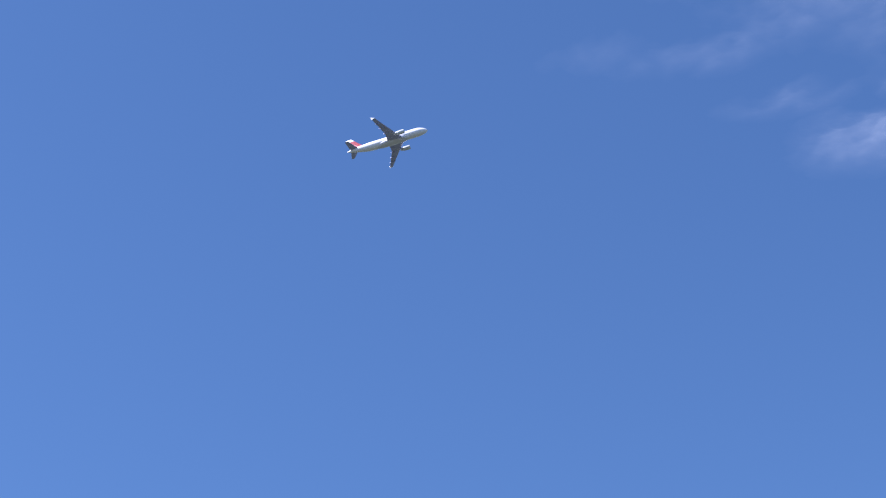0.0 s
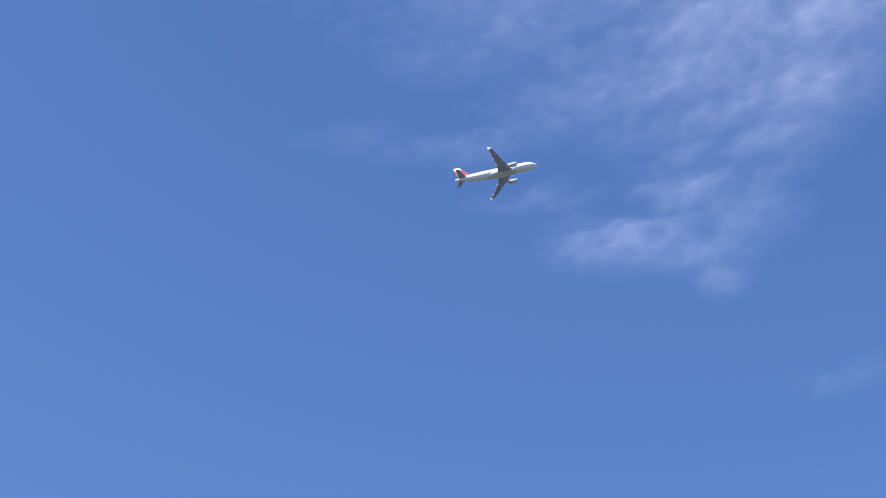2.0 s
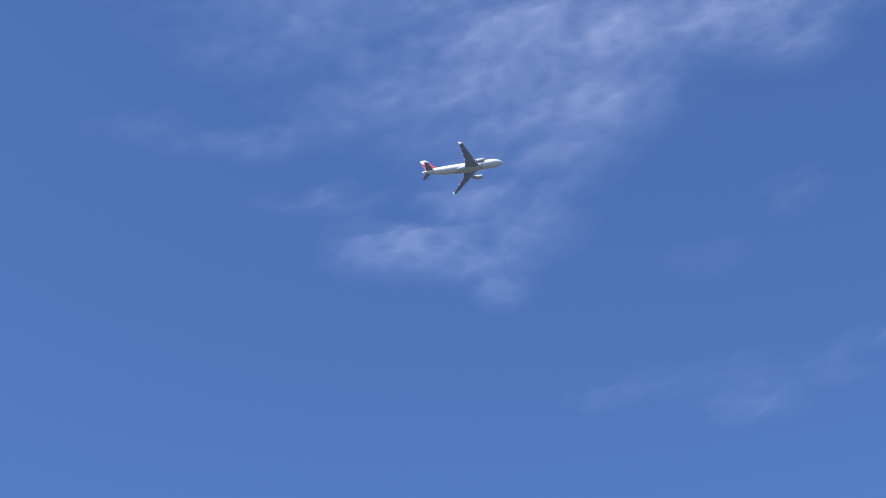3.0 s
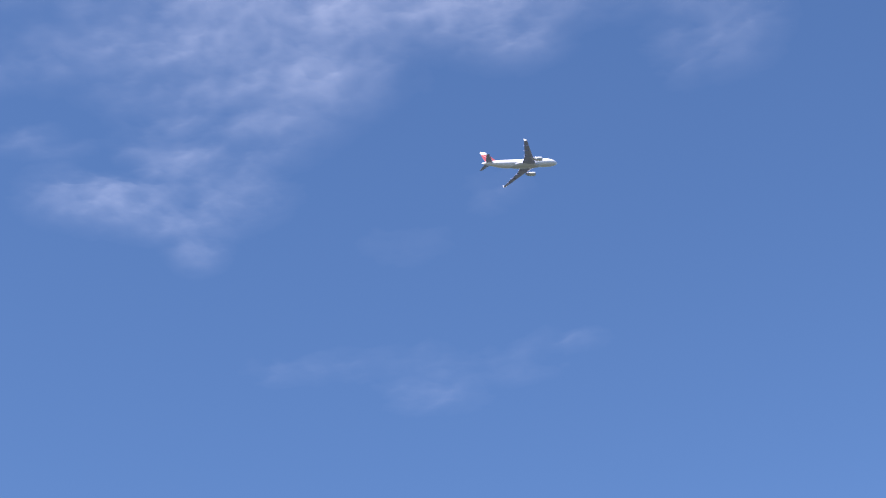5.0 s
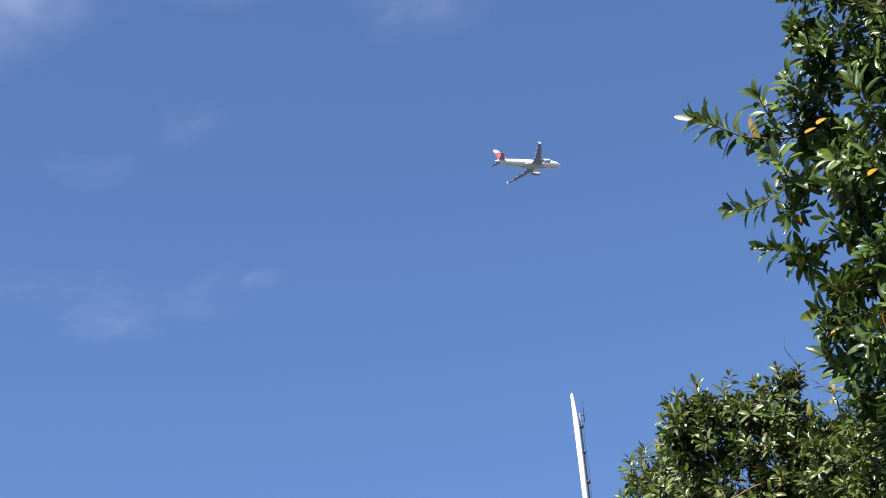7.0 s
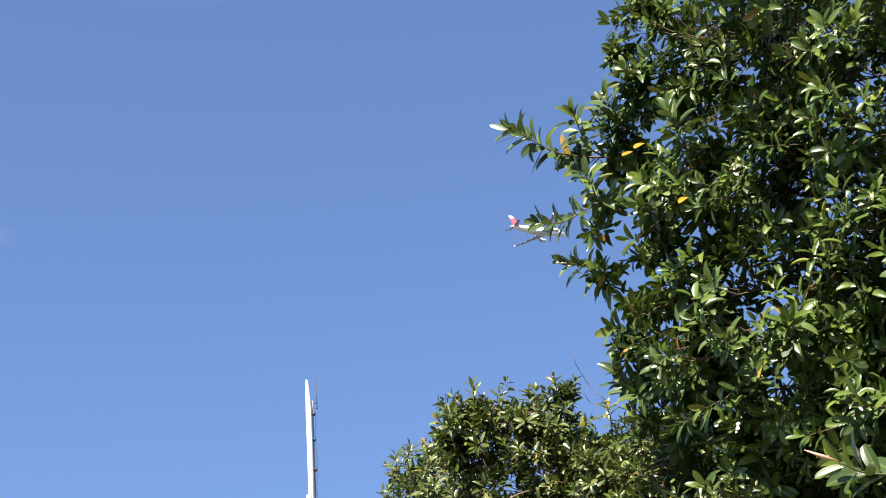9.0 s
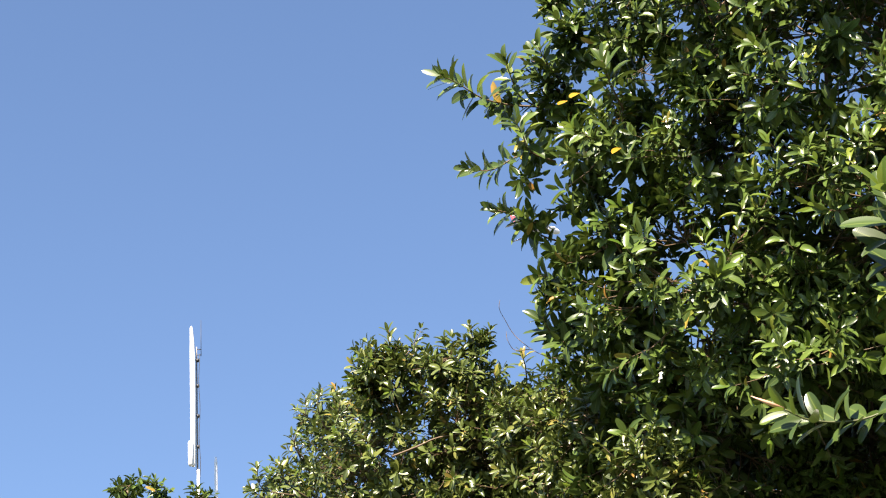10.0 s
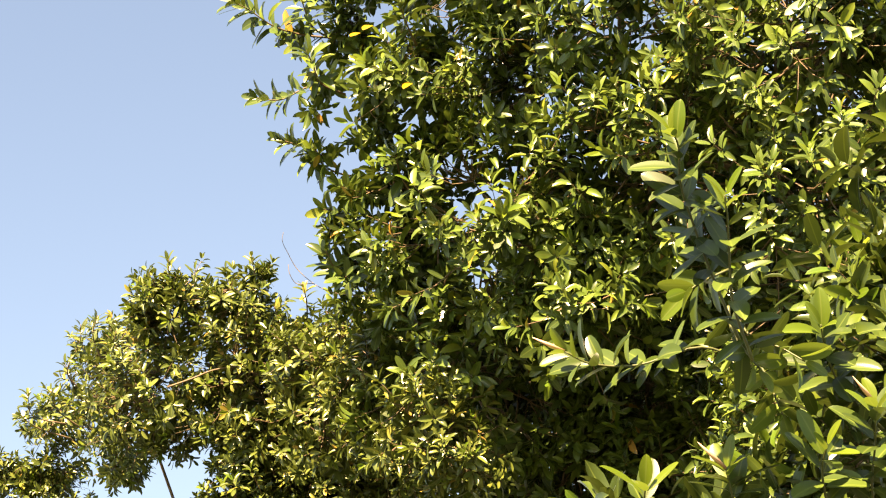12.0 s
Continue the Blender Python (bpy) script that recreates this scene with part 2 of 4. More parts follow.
# ---- clouds ----
CLOUD_HEIGHT = 1800.0
BANK = [
    (-780, 1921, 116, 71, 0.75),
    (-654, 1999, 125, 72, 0.85),
    (-520, 2040, 133, 60, 0.90),
    (-460, 2140, 56, 50, 0.55),
    (-855, 1881, 54, 41, 0.55),
    (-993, 1753, 61, 63, 0.45),
    (-1093, 1765, 85, 53, 0.30),
    (-986, 1858, 31, 33, 0.35),
    (-863, 1993, 103, 62, 0.75),
    (-737, 2117, 81, 71, 0.75),
    (-814, 2107, 130, 52, 0.65),
    (-966, 1963, 88, 56, 0.50),
    (-1083, 1893, 72, 44, 0.30),
    (-965, 2076, 82, 42, 0.45),
    (-842, 2200, 83, 49, 0.45),
    (-971, 2138, 67, 44, 0.45),
    (-1084, 1955, 113, 36, 0.30),
    (-1200, 1925, 106, 42, 0.28),
    (-1325, 1808, 73, 36, 0.18),
    (-1005, 2216, 64, 51, 0.70),
    (-969, 2334, 65, 69, 0.50),
    (-1133, 2284, 92, 61, 0.75),
    (-1070, 2371, 80, 50, 0.50),
    (-1188, 2105, 76, 31, 0.32),
    (-1078, 2474, 34, 46, 0.45),
    (-887, 2269, 77, 37, 0.25),
    (-766, 1721, 254, 129, 0.8),
    (-508, 1863, 224, 113, 0.8),
]
WISP = [
    (-867, 3053, 78, 61, 0.5),
    (-997, 2899, 66, 43, 0.35),
    (-1095, 2876, 60, 49, 0.25),
    (-707, 3055, 57, 34, 0.32),
    (-590, 2975, 61, 34, 0.32),
    (-862, 2940, 255, 58, 0.25),
]
TUFT = [
    (-588, 2486, 54, 53, 0.3),
    (-767, 2570, 69, 64, 0.2),
]
VEIL = [
    (-192, 2221, 77, 85, 0.4),
    (-170, 2077, 117, 78, 0.6),
]

def build_cloud(label, puffs, step, strength, torn, seed):
    """A thin uneven sheet; its thickness gathers round a few soft cores and is torn by streaky noise."""
    xs = [p[0] for p in puffs]
    ys = [p[1] for p in puffs]
    reach = 2.2 * max(max(p[2], p[3]) for p in puffs)
    x0, x1, y0, y1 = min(xs) - reach, max(xs) + reach, min(ys) - reach, max(ys) + reach
    nx, ny = int((x1 - x0) / step), int((y1 - y0) / step)
    gx, gy = np.meshgrid(np.linspace(x0, x1, nx), np.linspace(y0, y1, ny), indexing="ij")
    mass = np.zeros_like(gx)
    for cx, cy, ra, rr, w in puffs:
        d = math.hypot(cx, cy)
        ax, ay = cy / d, -cx / d
        u = ((gx - cx) * ax + (gy - cy) * ay) / ra
        v = ((gx - cx) * cx / d + (gy - cy) * cy / d) / rr
        mass = np.maximum(mass, w * np.exp(-(u * u + v * v) * 0.6)) + 0.25 * w * np.exp(-(u * u + v * v) * 1.2)
    big = np.empty_like(gx)
    small = np.empty_like(gx)
    for i in range(nx):
        for j in range(ny):
            x, y = gx[i, j], gy[i, j]
            a, b = 0.92 * x - 0.40 * y + 40 * noise.noise((x / 160, y / 160, seed + 3)), 0.40 * x + 0.92 * y + 40 * noise.noise((x / 160, y / 160, seed + 5))
            big[i, j] = noise.fractal((a / 200, b / 150, seed), 0.8, 2.1, 5)
            small[i, j] = noise.fractal((a / 64, b / 50, seed + 7.7), 0.7, 2.0, 4)
    body = mass + torn * (0.40 * big + 0.34 * small) * np.clip(mass * 2.2, 0, 1)
    thick = np.clip(body - 0.06, 0, None) * strength
    edge = np.minimum.reduce([gx - x0, x1 - gx, gy - y0, y1 - gy]) / (0.25 * reach)
    thick *= np.clip(edge, 0, 1)
    gz = CLOUD_HEIGHT + 12 * big + 5 * small
    verts = np.stack([gx, gy, gz], -1).reshape(-1, 3)
    idx = np.arange(nx * ny).reshape(nx, ny)
    quads = np.stack([idx[:-1, :-1], idx[1:, :-1], idx[1:, 1:], idx[:-1, 1:]], -1).reshape(-1, 4)
    t4 = thick.reshape(-1)
    quads = quads[(t4[quads].max(axis=1) > 0.002)]
    me = bpy.data.meshes.new("cloud")
    me.from_pydata(verts.tolist(), [], quads.tolist())
    me.attributes.new("thickness", "FLOAT", "POINT").data.foreach_set("value", t4.astype(np.float32))
    me.materials.append(M_CLOUD)
    me.polygons.foreach_set("use_smooth", [True] * len(me.polygons))
    tagged(new("cloud", me), label, "cloud", "thin high clouds")


build_cloud("broad white wind-torn bank of thin high cloud", BANK, 8.0, 0.053, 0.7, 2.3)
build_cloud("faint long wisp of thin cloud in blue sky", WISP, 8.0, 0.025, 0.8, 9.1)
build_cloud("barely visible tufts of thin cloud", TUFT, 8.0, 0.022, 0.8, 14.2)
build_cloud("soft pale veil of thin cloud", VEIL, 8.0, 0.05, 0.8, 21.5)


# ---- airliner ----
def wing_section(x_lead, chord, y, z, thick, k=9):
    """Closed aerofoil outline at one station: over the top from the nose, back below."""
    xs = [0.5 * (1 - math.cos(math.pi * i / (k - 1))) for i in range(k)]
    half = [thick * chord * 5 * (0.2969 * math.sqrt(s) - 0.126 * s - 0.3516 * s * s + 0.2843 * s ** 3 - 0.1015 * s ** 4) for s in xs]
    top = [(x_lead - chord * s, y, z + h + 0.012 * chord) for s, h in zip(xs, half)]
    low = [(x_lead - chord * s, y, z - 0.75 * h) for s, h in zip(xs, half)]
    return top + low[-1:0:-1]


def build_airliner():
    jet = thing("airliner", (0, 0, 0), "white twin-engine airliner with red tail fin climbing in flight", "airplane")
    # fuselage: station from the nose, radius, centre height
    bm = bmesh.new()
    stations = [(18.6, 0.05, -0.55), (18.45, 0.32, -0.53), (18.0, 0.72, -0.47), (17.3, 1.12, -0.36), (16.4, 1.48, -0.22), (15.2, 1.78, -0.09), (13.8, 1.95, -0.01),
                (12, 1.98, 0), (6, 1.98, 0), (0, 1.98, 0), (-6.5, 1.98, 0), (-9.0, 1.86, 0.12), (-12.0, 1.48, 0.40), (-15.0, 0.98, 0.68), (-17.3, 0.52, 0.82), (-18.6, 0.2, 0.86)]
    k = 28
    skin(bm, [[(x, r * math.cos(6.28319 * i / k), z + 1.03 * r * math.sin(6.28319 * i / k)) for i in range(k)] for x, r, z in stations])
    part("fuselage", bm, M_SKIN, jet, "white painted fuselage")
    bm = bmesh.new()
    fair = [(9.6, 0.3, -1.6), (8.6, 1.35, -1.15), (7.0, 1.95, -1.0), (3.0, 2.12, -0.98), (-1.0, 2.08, -0.98), (-3.0, 1.75, -1.05), (-4.8, 0.9, -1.4), (-5.6, 0.25, -1.75)]
    skin(bm, [[(x, r * math.cos(6.28319 * i / 20), z + min(1.0, 0.66 * r) * math.sin(6.28319 * i / 20) * 1.2) for i in range(20)] for x, r, z in fair])
    part("belly_fairing", bm, M_BELLY, jet, "grey belly fairing")
    # windscreen panes
    for side in (1, -1):
        for a0, a1 in ((0.12, 0.5), (0.56, 0.95)):
            bm = bmesh.new()
            ring0 = [(16.95 - 0.55 * a, side * 1.27 * math.sin(a), -0.30 + 1.30 * math.cos(a) * 0.62) for a in (a0, a1)]
            ring1 = [(16.35 - 0.55 * a, side * 1.52 * math.sin(a), -0.22 + 1.55 * math.cos(a) * 0.86) for a in (a0, a1)]
            vs = [bm.verts.new(p) for p in (ring0[0], ring0[1], ring1[1], ring1[0])]
            bm.faces.new(vs)
            ext = bmesh.ops.extrude_face_region(bm, geom=bm.faces[:])
            bmesh.ops.translate(bm, verts=[g for g in ext["geom"] if isinstance(g, bmesh.types.BMVert)], vec=(0.06, side * 0.03, 0.06))
            part("windscreen_pane", bm, M_DARK, jet, "dark cockpit glass", False)
    # wings
    for side, name in ((1, "left"), (-1, "right")):
        bm = bmesh.new()
        rows = [(7.3, 7.4, 1.2, -1.25, 0.15), (6.6, 6.3, 2.4, -1.17, 0.15), (4.35, 4.05, 6.4, -0.82, 0.12), (1.4, 2.75, 11.8, -0.35, 0.11), (-1.45, 1.60, 17.25, 0.14, 0.10), (-1.85, 1.25, 17.55, 0.17, 0.08)]
        skin(bm, [wing_section(xl, ch, side * y, z, th) for xl, ch, y, z, th in rows])
        wing = part("wing", bm, M_WING, jet, "grey swept wing")
        bm = bmesh.new()
        skin(bm, [[(-1.7 + 0.2, side * 17.47, 0.1), (-3.05, side * 17.47, 0.1), (-3.05, side * 17.59, 0.1), (-1.5, side * 17.59, 0.1)],
                  [(-2.75, side * 17.55, 0.75), (-3.55, side * 17.57, 0.85), (-3.55, side * 17.63, 0.85), (-2.75, side * 17.63, 0.75)]])
        skin(bm, [[(-1.5, side * 17.47, 0.1), (-3.05, side * 17.47, 0.1), (-3.05, side * 17.59, 0.1), (-1.5, side * 17.59, 0.1)],
                  [(-2.55, side * 17.53, -0.35), (-3.35, side * 17.53, -0.45), (-3.35, side * 17.59, -0.45), (-2.55, side * 17.59, -0.35)]])
        part("wingtip_fence", bm, M_SKIN, wing, "white wingtip fence", False)
        for y, xt, zz in ((3.6, 1.0, -1.25), (6.9, 0.2, -0.98), (10.6, -0.9, -0.66), (13.9, -1.75, -0.38)):
            bm = bmesh.new()
            rings = [(2.2, 0.02), (1.7, 0.14), (0.9, 0.2), (0.1, 0.17), (-0.5, 0.1), (-0.8, 0.02)]
            skin(bm, [[(xt + dx, side * y + r * math.cos(0.7854 * j), zz + 1.5 * r * math.sin(0.7854 * j)) for j in range(8)] for dx, r in rings])
            part("flap_fairing", bm, M_WING, wing, "grey flap-track fairing")
        # engine
        bm = bmesh.new()
        cy, cz = side * 5.75, -1.95
        prof = [(8.75, 0.80), (8.82, 0.85), (8.7, 0.91), (8.2, 0.98), (7.3, 1.0), (6.3, 0.95), (5.4, 0.86), (5.4, 0.78), (6.3, 0.8), (8.0, 0.78), (8.6, 0.76)]
        vs = [[bm.verts.new((x, cy + r * math.cos(6.28319 * j / 20), cz + r * math.sin(6.28319 * j / 20))) for j in range(20)] for x, r in prof]
        for i in range(len(vs)):
            a, b = vs[i], vs[(i + 1) % len(vs)]
            for j in range(20):
                bm.faces.new((a[j], a[(j + 1) % 20], b[(j + 1) % 20], b[j]))
        nac = part("engine_nacelle", bm, M_NACELLE, jet, "pale grey engine nacelle")
        bm = bmesh.new()
        skin(bm, [[(x, cy + r * math.cos(6.28319 * j / 16), cz + r * math.sin(6.28319 * j / 16)) for j in range(16)] for x, r in ((8.4, 0.04), (8.2, 0.2), (8.0, 0.3), (7.98, 0.77), (7.8, 0.77))])
        part("fan", bm, M_FAN, nac, "dark fan disc with spinner")
        bm = bmesh.new()
        skin(bm, [[(x, cy + r * math.cos(6.28319 * j / 16), cz + r * math.sin(6.28319 * j / 16)) for j in range(16)] for x, r in ((5.9, 0.76), (5.0, 0.66), (4.5, 0.55), (4.45, 0.35), (3.8, 0.08))])
        part("exhaust_cone", bm, M_METAL, nac, "bare metal exhaust")
        bm = bmesh.new()
        skin(bm, [[(8.0, cy - 0.16, cz + 1.1), (4.0, cy - 0.16, cz + 0.7), (4.0, cy + 0.16, cz + 0.7), (8.0, cy + 0.16, cz + 1.1)],
                  [(5.6, cy - 0.14, -0.95), (2.2, cy - 0.12, -1.0), (2.2, cy + 0.12, -1.0), (5.6, cy + 0.14, -0.95)]])
        part("pylon", bm, M_BELLY, nac, "grey engine pylon", False)
        # tailplane
        bm = bmesh.new()
        rows = [(-13.1, 3.7, 0.4, 0.95, 0.10), (-13.6, 3.4, 1.2, 1.02, 0.10), (-16.35, 1.55, 6.0, 1.50, 0.09), (-16.7, 1.2, 6.22, 1.52, 0.07)]
        skin(bm, [wing_section(xl, ch, side * y, z, th, 7) for xl, ch, y, z, th in rows])
        part("tailplane", bm, M_WING, jet, "grey tailplane")
    bm = bmesh.new()
    rows = [(-9.4, 7.6, 1.2, 0.05), (-10.9, 5.9, 2.0, 0.10), (-12.9, 4.6, 4.3, 0.10), (-15.2, 2.75, 7.1, 0.09), (-15.6, 2.3, 7.4, 0.06)]
    rings = []
    for xl, ch, z, th in rows:
        sec = wing_section(xl, ch, 0, 0, th, 7)
        rings.append([(p[0], p[2] - 0.006 * ch, z) for p in sec])
    skin(bm, rings)
    part("tail_fin", bm, M_FIN, jet, "white and red tail fin")
    return jet


airliner = build_airliner()


# ---- antenna mast ----
def build_antenna_mast():
    mast = thing("antenna_mast", (0.10, 38.7, 0), "slim steel mast carrying a tall white antenna", "antenna mast")
    bm = bmesh.new()
    tube(bm, [(0.03, 0, 0), (0.03, 0, 6), (0.03, 0, 12), (0.03, 0, 17.78)], [0.075, 0.06, 0.042, 0.03], 12)
    part("lower_pole", bm, M_RADOME, mast, "white painted lower pole")
    bm = bmesh.new()
    tube(bm, [(0.012, 0.01, 17.7), (0.012, 0.01, 19.0), (0.008, 0.01, 20.62)], [0.02, 0.018, 0.016], 10)
    part("upper_pole", bm, M_RUST, mast, "thin weathered grey steel pole")
    bm = bmesh.new()
    tube(bm, [(-0.07, -0.04, 17.84), (-0.07, -0.04, 17.89), (-0.07, -0.04, 19.4), (-0.075, -0.04, 20.4), (-0.085, -0.04, 20.75), (-0.10, -0.04, 21.05), (-0.10, -0.04, 21.10)], [0.03, 0.058, 0.061, 0.06, 0.046, 0.03, 0.012], 14)
    part("antenna_radome", bm, M_RADOME, mast, "white tapering antenna tube")
    bm = bmesh.new()
    tube(bm, [(-0.125, -0.10, 17.83), (-0.125, -0.10, 17.87), (-0.125, -0.10, 18.35), (-0.125, -0.10, 18.39)], [0.03, 0.055, 0.055, 0.03], 12)
    part("amplifier_box", bm, M_RADOME, mast, "white equipment canister")
    for z in (18.3, 19.0, 19.7, 20.3):
        bm = bmesh.new()
        tube(bm, [(-0.10, -0.03, z), (0.06, 0.01, z)], [0.014, 0.014], 6)
        tube(bm, [(0.03, 0, z - 0.03), (0.03, 0, z + 0.03)], [0.036, 0.036], 8)
        part("clamp", bm, M_CABLE, mast, "dark steel clamp")
    bm = bmesh.new()
    line = [(0.062 + 0.012 * math.sin(z * 5.0), -0.02 + 0.01 * math.cos(z * 3.3), z) for z in [17.2 + 0.12 * i for i in range(28)]]
    tube(bm, line, [0.007] * len(line), 6)
    part("cable", bm, M_CABLE, mast, "black feed cable")
    bm = bmesh.new()
    tube(bm, [(0.02, 0, 20.43), (0.115, 0, 20.43)], [0.009, 0.009], 6)
    part("bracket", bm, M_CABLE, mast, "small steel bracket")
    bm = bmesh.new()
    tube(bm, [(0.02, 0, 20.56), (0.115, 0, 20.56)], [0.009, 0.009], 6)
    part("bracket", bm, M_CABLE, mast, "small steel bracket")
    bm = bmesh.new()
    tube(bm, [(0.105, 0, 20.40), (0.106, 0, 20.8), (0.108, 0, 21.26)], [0.008, 0.007, 0.005], 6)
    part("whip", bm, M_CABLE, mast, "thin dark whip aerial")
    bm = bmesh.new()
    bmesh.ops.create_cube(bm, size=1.0, matrix=Matrix.Translation((0.03, 0, 0.1)) @ Matrix.Diagonal((0.7, 0.7, 0.26, 1)))
    bmesh.ops.bevel(bm, geom=bm.edges[:], offset=0.03, segments=2, affect="EDGES")
    part("footing", bm, M_CONCRETE, mast, "concrete footing")

    pole = thing("aerial_pole", (0.50, 39.3, 0), "thin white aerial pole beside the antenna mast", "aerial")
    bm = bmesh.new()
    tube(bm, [(0, 0, 0), (0, 0, 8), (0, 0, 17.24)], [0.06, 0.05, 0.036], 10)
    part("pole_shaft", bm, M_RADOME, pole)
    bm = bmesh.new()
    tube(bm, [(0, 0, 17.19), (0, 0, 17.29), (0, 0, 18.19), (0, 0, 18.32)], [0.03, 0.036, 0.034, 0.018], 10)
    part("aerial_tip", bm, M_RADOME, pole, "white tubular aerial tip")
    bm = bmesh.new()
    bmesh.ops.create_cube(bm, size=1.0, matrix=Matrix.Translation((0, 0, 0.08)) @ Matrix.Diagonal((0.45, 0.45, 0.22, 1)))
    bmesh.ops.bevel(bm, geom=bm.edges[:], offset=0.02, segments=2, affect="EDGES")
    part("footing", bm, M_CONCRETE, pole, "concrete footing")


build_antenna_mast()


# ---- fig trees ----
rng = np.random.default_rng(7)


def leaf_shape(stations, columns, width):
    """A folded, curved, pointed oval blade, one unit long along +x, upper side +z: points, faces, uv."""
    pts, uv, faces = [(0.0, 0.0, 0.0)], [(0.5, 0.0)], []
    for x in stations:
        w = width * (4 * x * (1 - x)) ** 0.56
        z = 0.05 * x - 0.17 * x * x
        for c in range(columns):
            s = 2 * c / (columns - 1) - 1
            pts.append((x, s * w, z + 0.34 * w * abs(s) ** 1.2))
            uv.append((0.5 + 0.5 * s, x))
    pts.append((1.0, 0.0, -0.13))
    uv.append((0.5, 1.0))
    last = len(pts) - 1
    for c in range(columns - 1):
        faces.append((0, c + 2, c + 1))
        for r in range(len(stations) - 1):
            a = 1 + r * columns + c
            faces.append((a, a + 1, a + 1 + columns, a + columns))
        a = 1 + (len(stations) - 1) * columns + c
        faces.append((a, a + 1, last))
    return np.array(pts), faces, np.array(uv)


LEAF_P, LEAF_F, LEAF_UV = leaf_shape((0.13, 0.36, 0.64, 0.87), 3, 0.188)
BLADE_P, BLADE_F, BLADE_UV = leaf_shape((0.06, 0.16, 0.30, 0.46, 0.62, 0.77, 0.89, 0.96), 5, 0.212)


def unit(v):
    return v / np.maximum(np.linalg.norm(v, axis=-1, keepdims=True), 1e-9)


def blade_frames(axis, face):
    """Rotation columns of blades that run along axis and turn their upper side towards face."""
    x = unit(axis)
    z = unit(face - x * (face * x).sum(-1, keepdims=True))
    return x, np.cross(z, x), z


def leaves_mesh(name, base, axis, face, size, mat):
    """One mesh of many blades."""
    x, y, z = blade_frames(axis, face)
    n, k = len(base), len(LEAF_P)
    width = rng.uniform(0.85, 1.12, (n, 1, 1))
    curl = rng.uniform(0.1, 2.4, (n, 1, 1))
    local = np.broadcast_to(LEAF_P, (n, k, 3))
    p = base[:, None] + size[:, None, None] * (local[..., :1] * x[:, None] + width * local[..., 1:2] * y[:, None] + curl * local[..., 2:] * z[:, None])
    me = bpy.data.meshes.new(name)
    lens = np.array([len(f) for f in LEAF_F])
    flat = np.concatenate([np.array(f) for f in LEAF_F])
    loops = (flat[None] + (np.arange(n) * k)[:, None]).ravel()
    starts = (np.concatenate([[0], np.cumsum(lens)[:-1]])[None] + (np.arange(n) * len(flat))[:, None]).ravel()
    me.vertices.add(n * k)
    me.vertices.foreach_set("co", p.ravel())
    me.loops.add(len(loops))
    me.loops.foreach_set("vertex_index", loops.astype(np.int32))
    me.polygons.add(len(starts))
    me.polygons.foreach_set("loop_start", starts.astype(np.int32))
    me.polygons.foreach_set("loop_total", np.tile(lens, n).astype(np.int32))
    me.update(calc_edges=True)
    me.validate()
    layer = me.uv_layers.new(name="UVMap")
    layer.data.foreach_set("uv", np.tile(LEAF_UV[flat], (n, 1)).ravel())
    me.polygons.foreach_set("use_smooth", [True] * len(me.polygons))
    me.materials.append(mat)
    return me


def twigs_mesh(name, a, b, thick, mat):
    """Three-sided twigs from a to b, each with a slight sag, as one mesh."""
    d = unit(b - a)
    s = unit(np.cross(d, np.array([0.31, 0.52, 0.79])))
    u = np.cross(d, s)
    mid = (a + b) / 2 + 0.08 * np.linalg.norm(b - a, axis=1, keepdims=True) * np.array([0, 0, -1.0])
    n = len(a)
    rings = []
    for p, r in ((a, 1.0), (mid, 0.8), (b, 0.5)):
        for j in range(3):
            w = 2.0944 * j
            rings.append(p + (s * math.cos(w) + u * math.sin(w)) * (thick * r)[:, None])
    pts = np.stack(rings, 1).reshape(-1, 3)
    base = np.array([(r * 3 + j, r * 3 + (j + 1) % 3, r * 3 + 3 + (j + 1) % 3, r * 3 + 3 + j) for r in range(2) for j in range(3)])
    faces = (base[None] + (np.arange(n) * 9)[:, None, None]).reshape(-1, 4)
    me = bpy.data.meshes.new(name)
    me.from_pydata(pts.tolist(), [], faces.tolist())
    me.materials.append(mat)
    me.polygons.foreach_set("use_smooth", [True] * len(me.polygons))
    return me


def whorl(way, count, tight=14.0, wide=74.0):
    """Axes and upper-side normals of leaves set spirally round a shoot, from the upright tip leaves to the spread lower ones."""
    side = unit(np.cross(way, np.array([0.2, 0.35, 0.91])))
    other = np.cross(way, side)
    s = np.linspace(0.0, 1.0, count)
    turn = 2.4 * np.arange(count) + rng.uniform(0, 6.28) + rng.normal(0, 0.3, count)
    radial = np.cos(turn)[:, None] * side + np.sin(turn)[:, None] * other
    lean = np.radians(tight + wide * s ** 0.6 + rng.normal(0, 9, count))[:, None]
    axis = way * np.cos(lean) + radial * np.sin(lean)
    axis[:, 2] -= 0.35 * s * rng.random(count)
    face = way * np.sin(lean) - radial * np.cos(lean) + np.array([0, 0, 0.3]) + rng.normal(0, 0.24, (count, 3))
    return s, radial, axis, face


def spray(tip, way, length, count, size):
    """Leaves round a shoot that ends at tip: base, axis, face, size of each."""
    way = unit(np.asarray(way, float))
    s, radial, axis, face = whorl(way, count)
    base = np.asarray(tip) - way * (s * length)[:, None] + radial * 0.008
    return base, axis, face, size * rng.uniform(0.75, 1.15, count) * (0.72 + 0.4 * np.minimum(1, 3 * s))


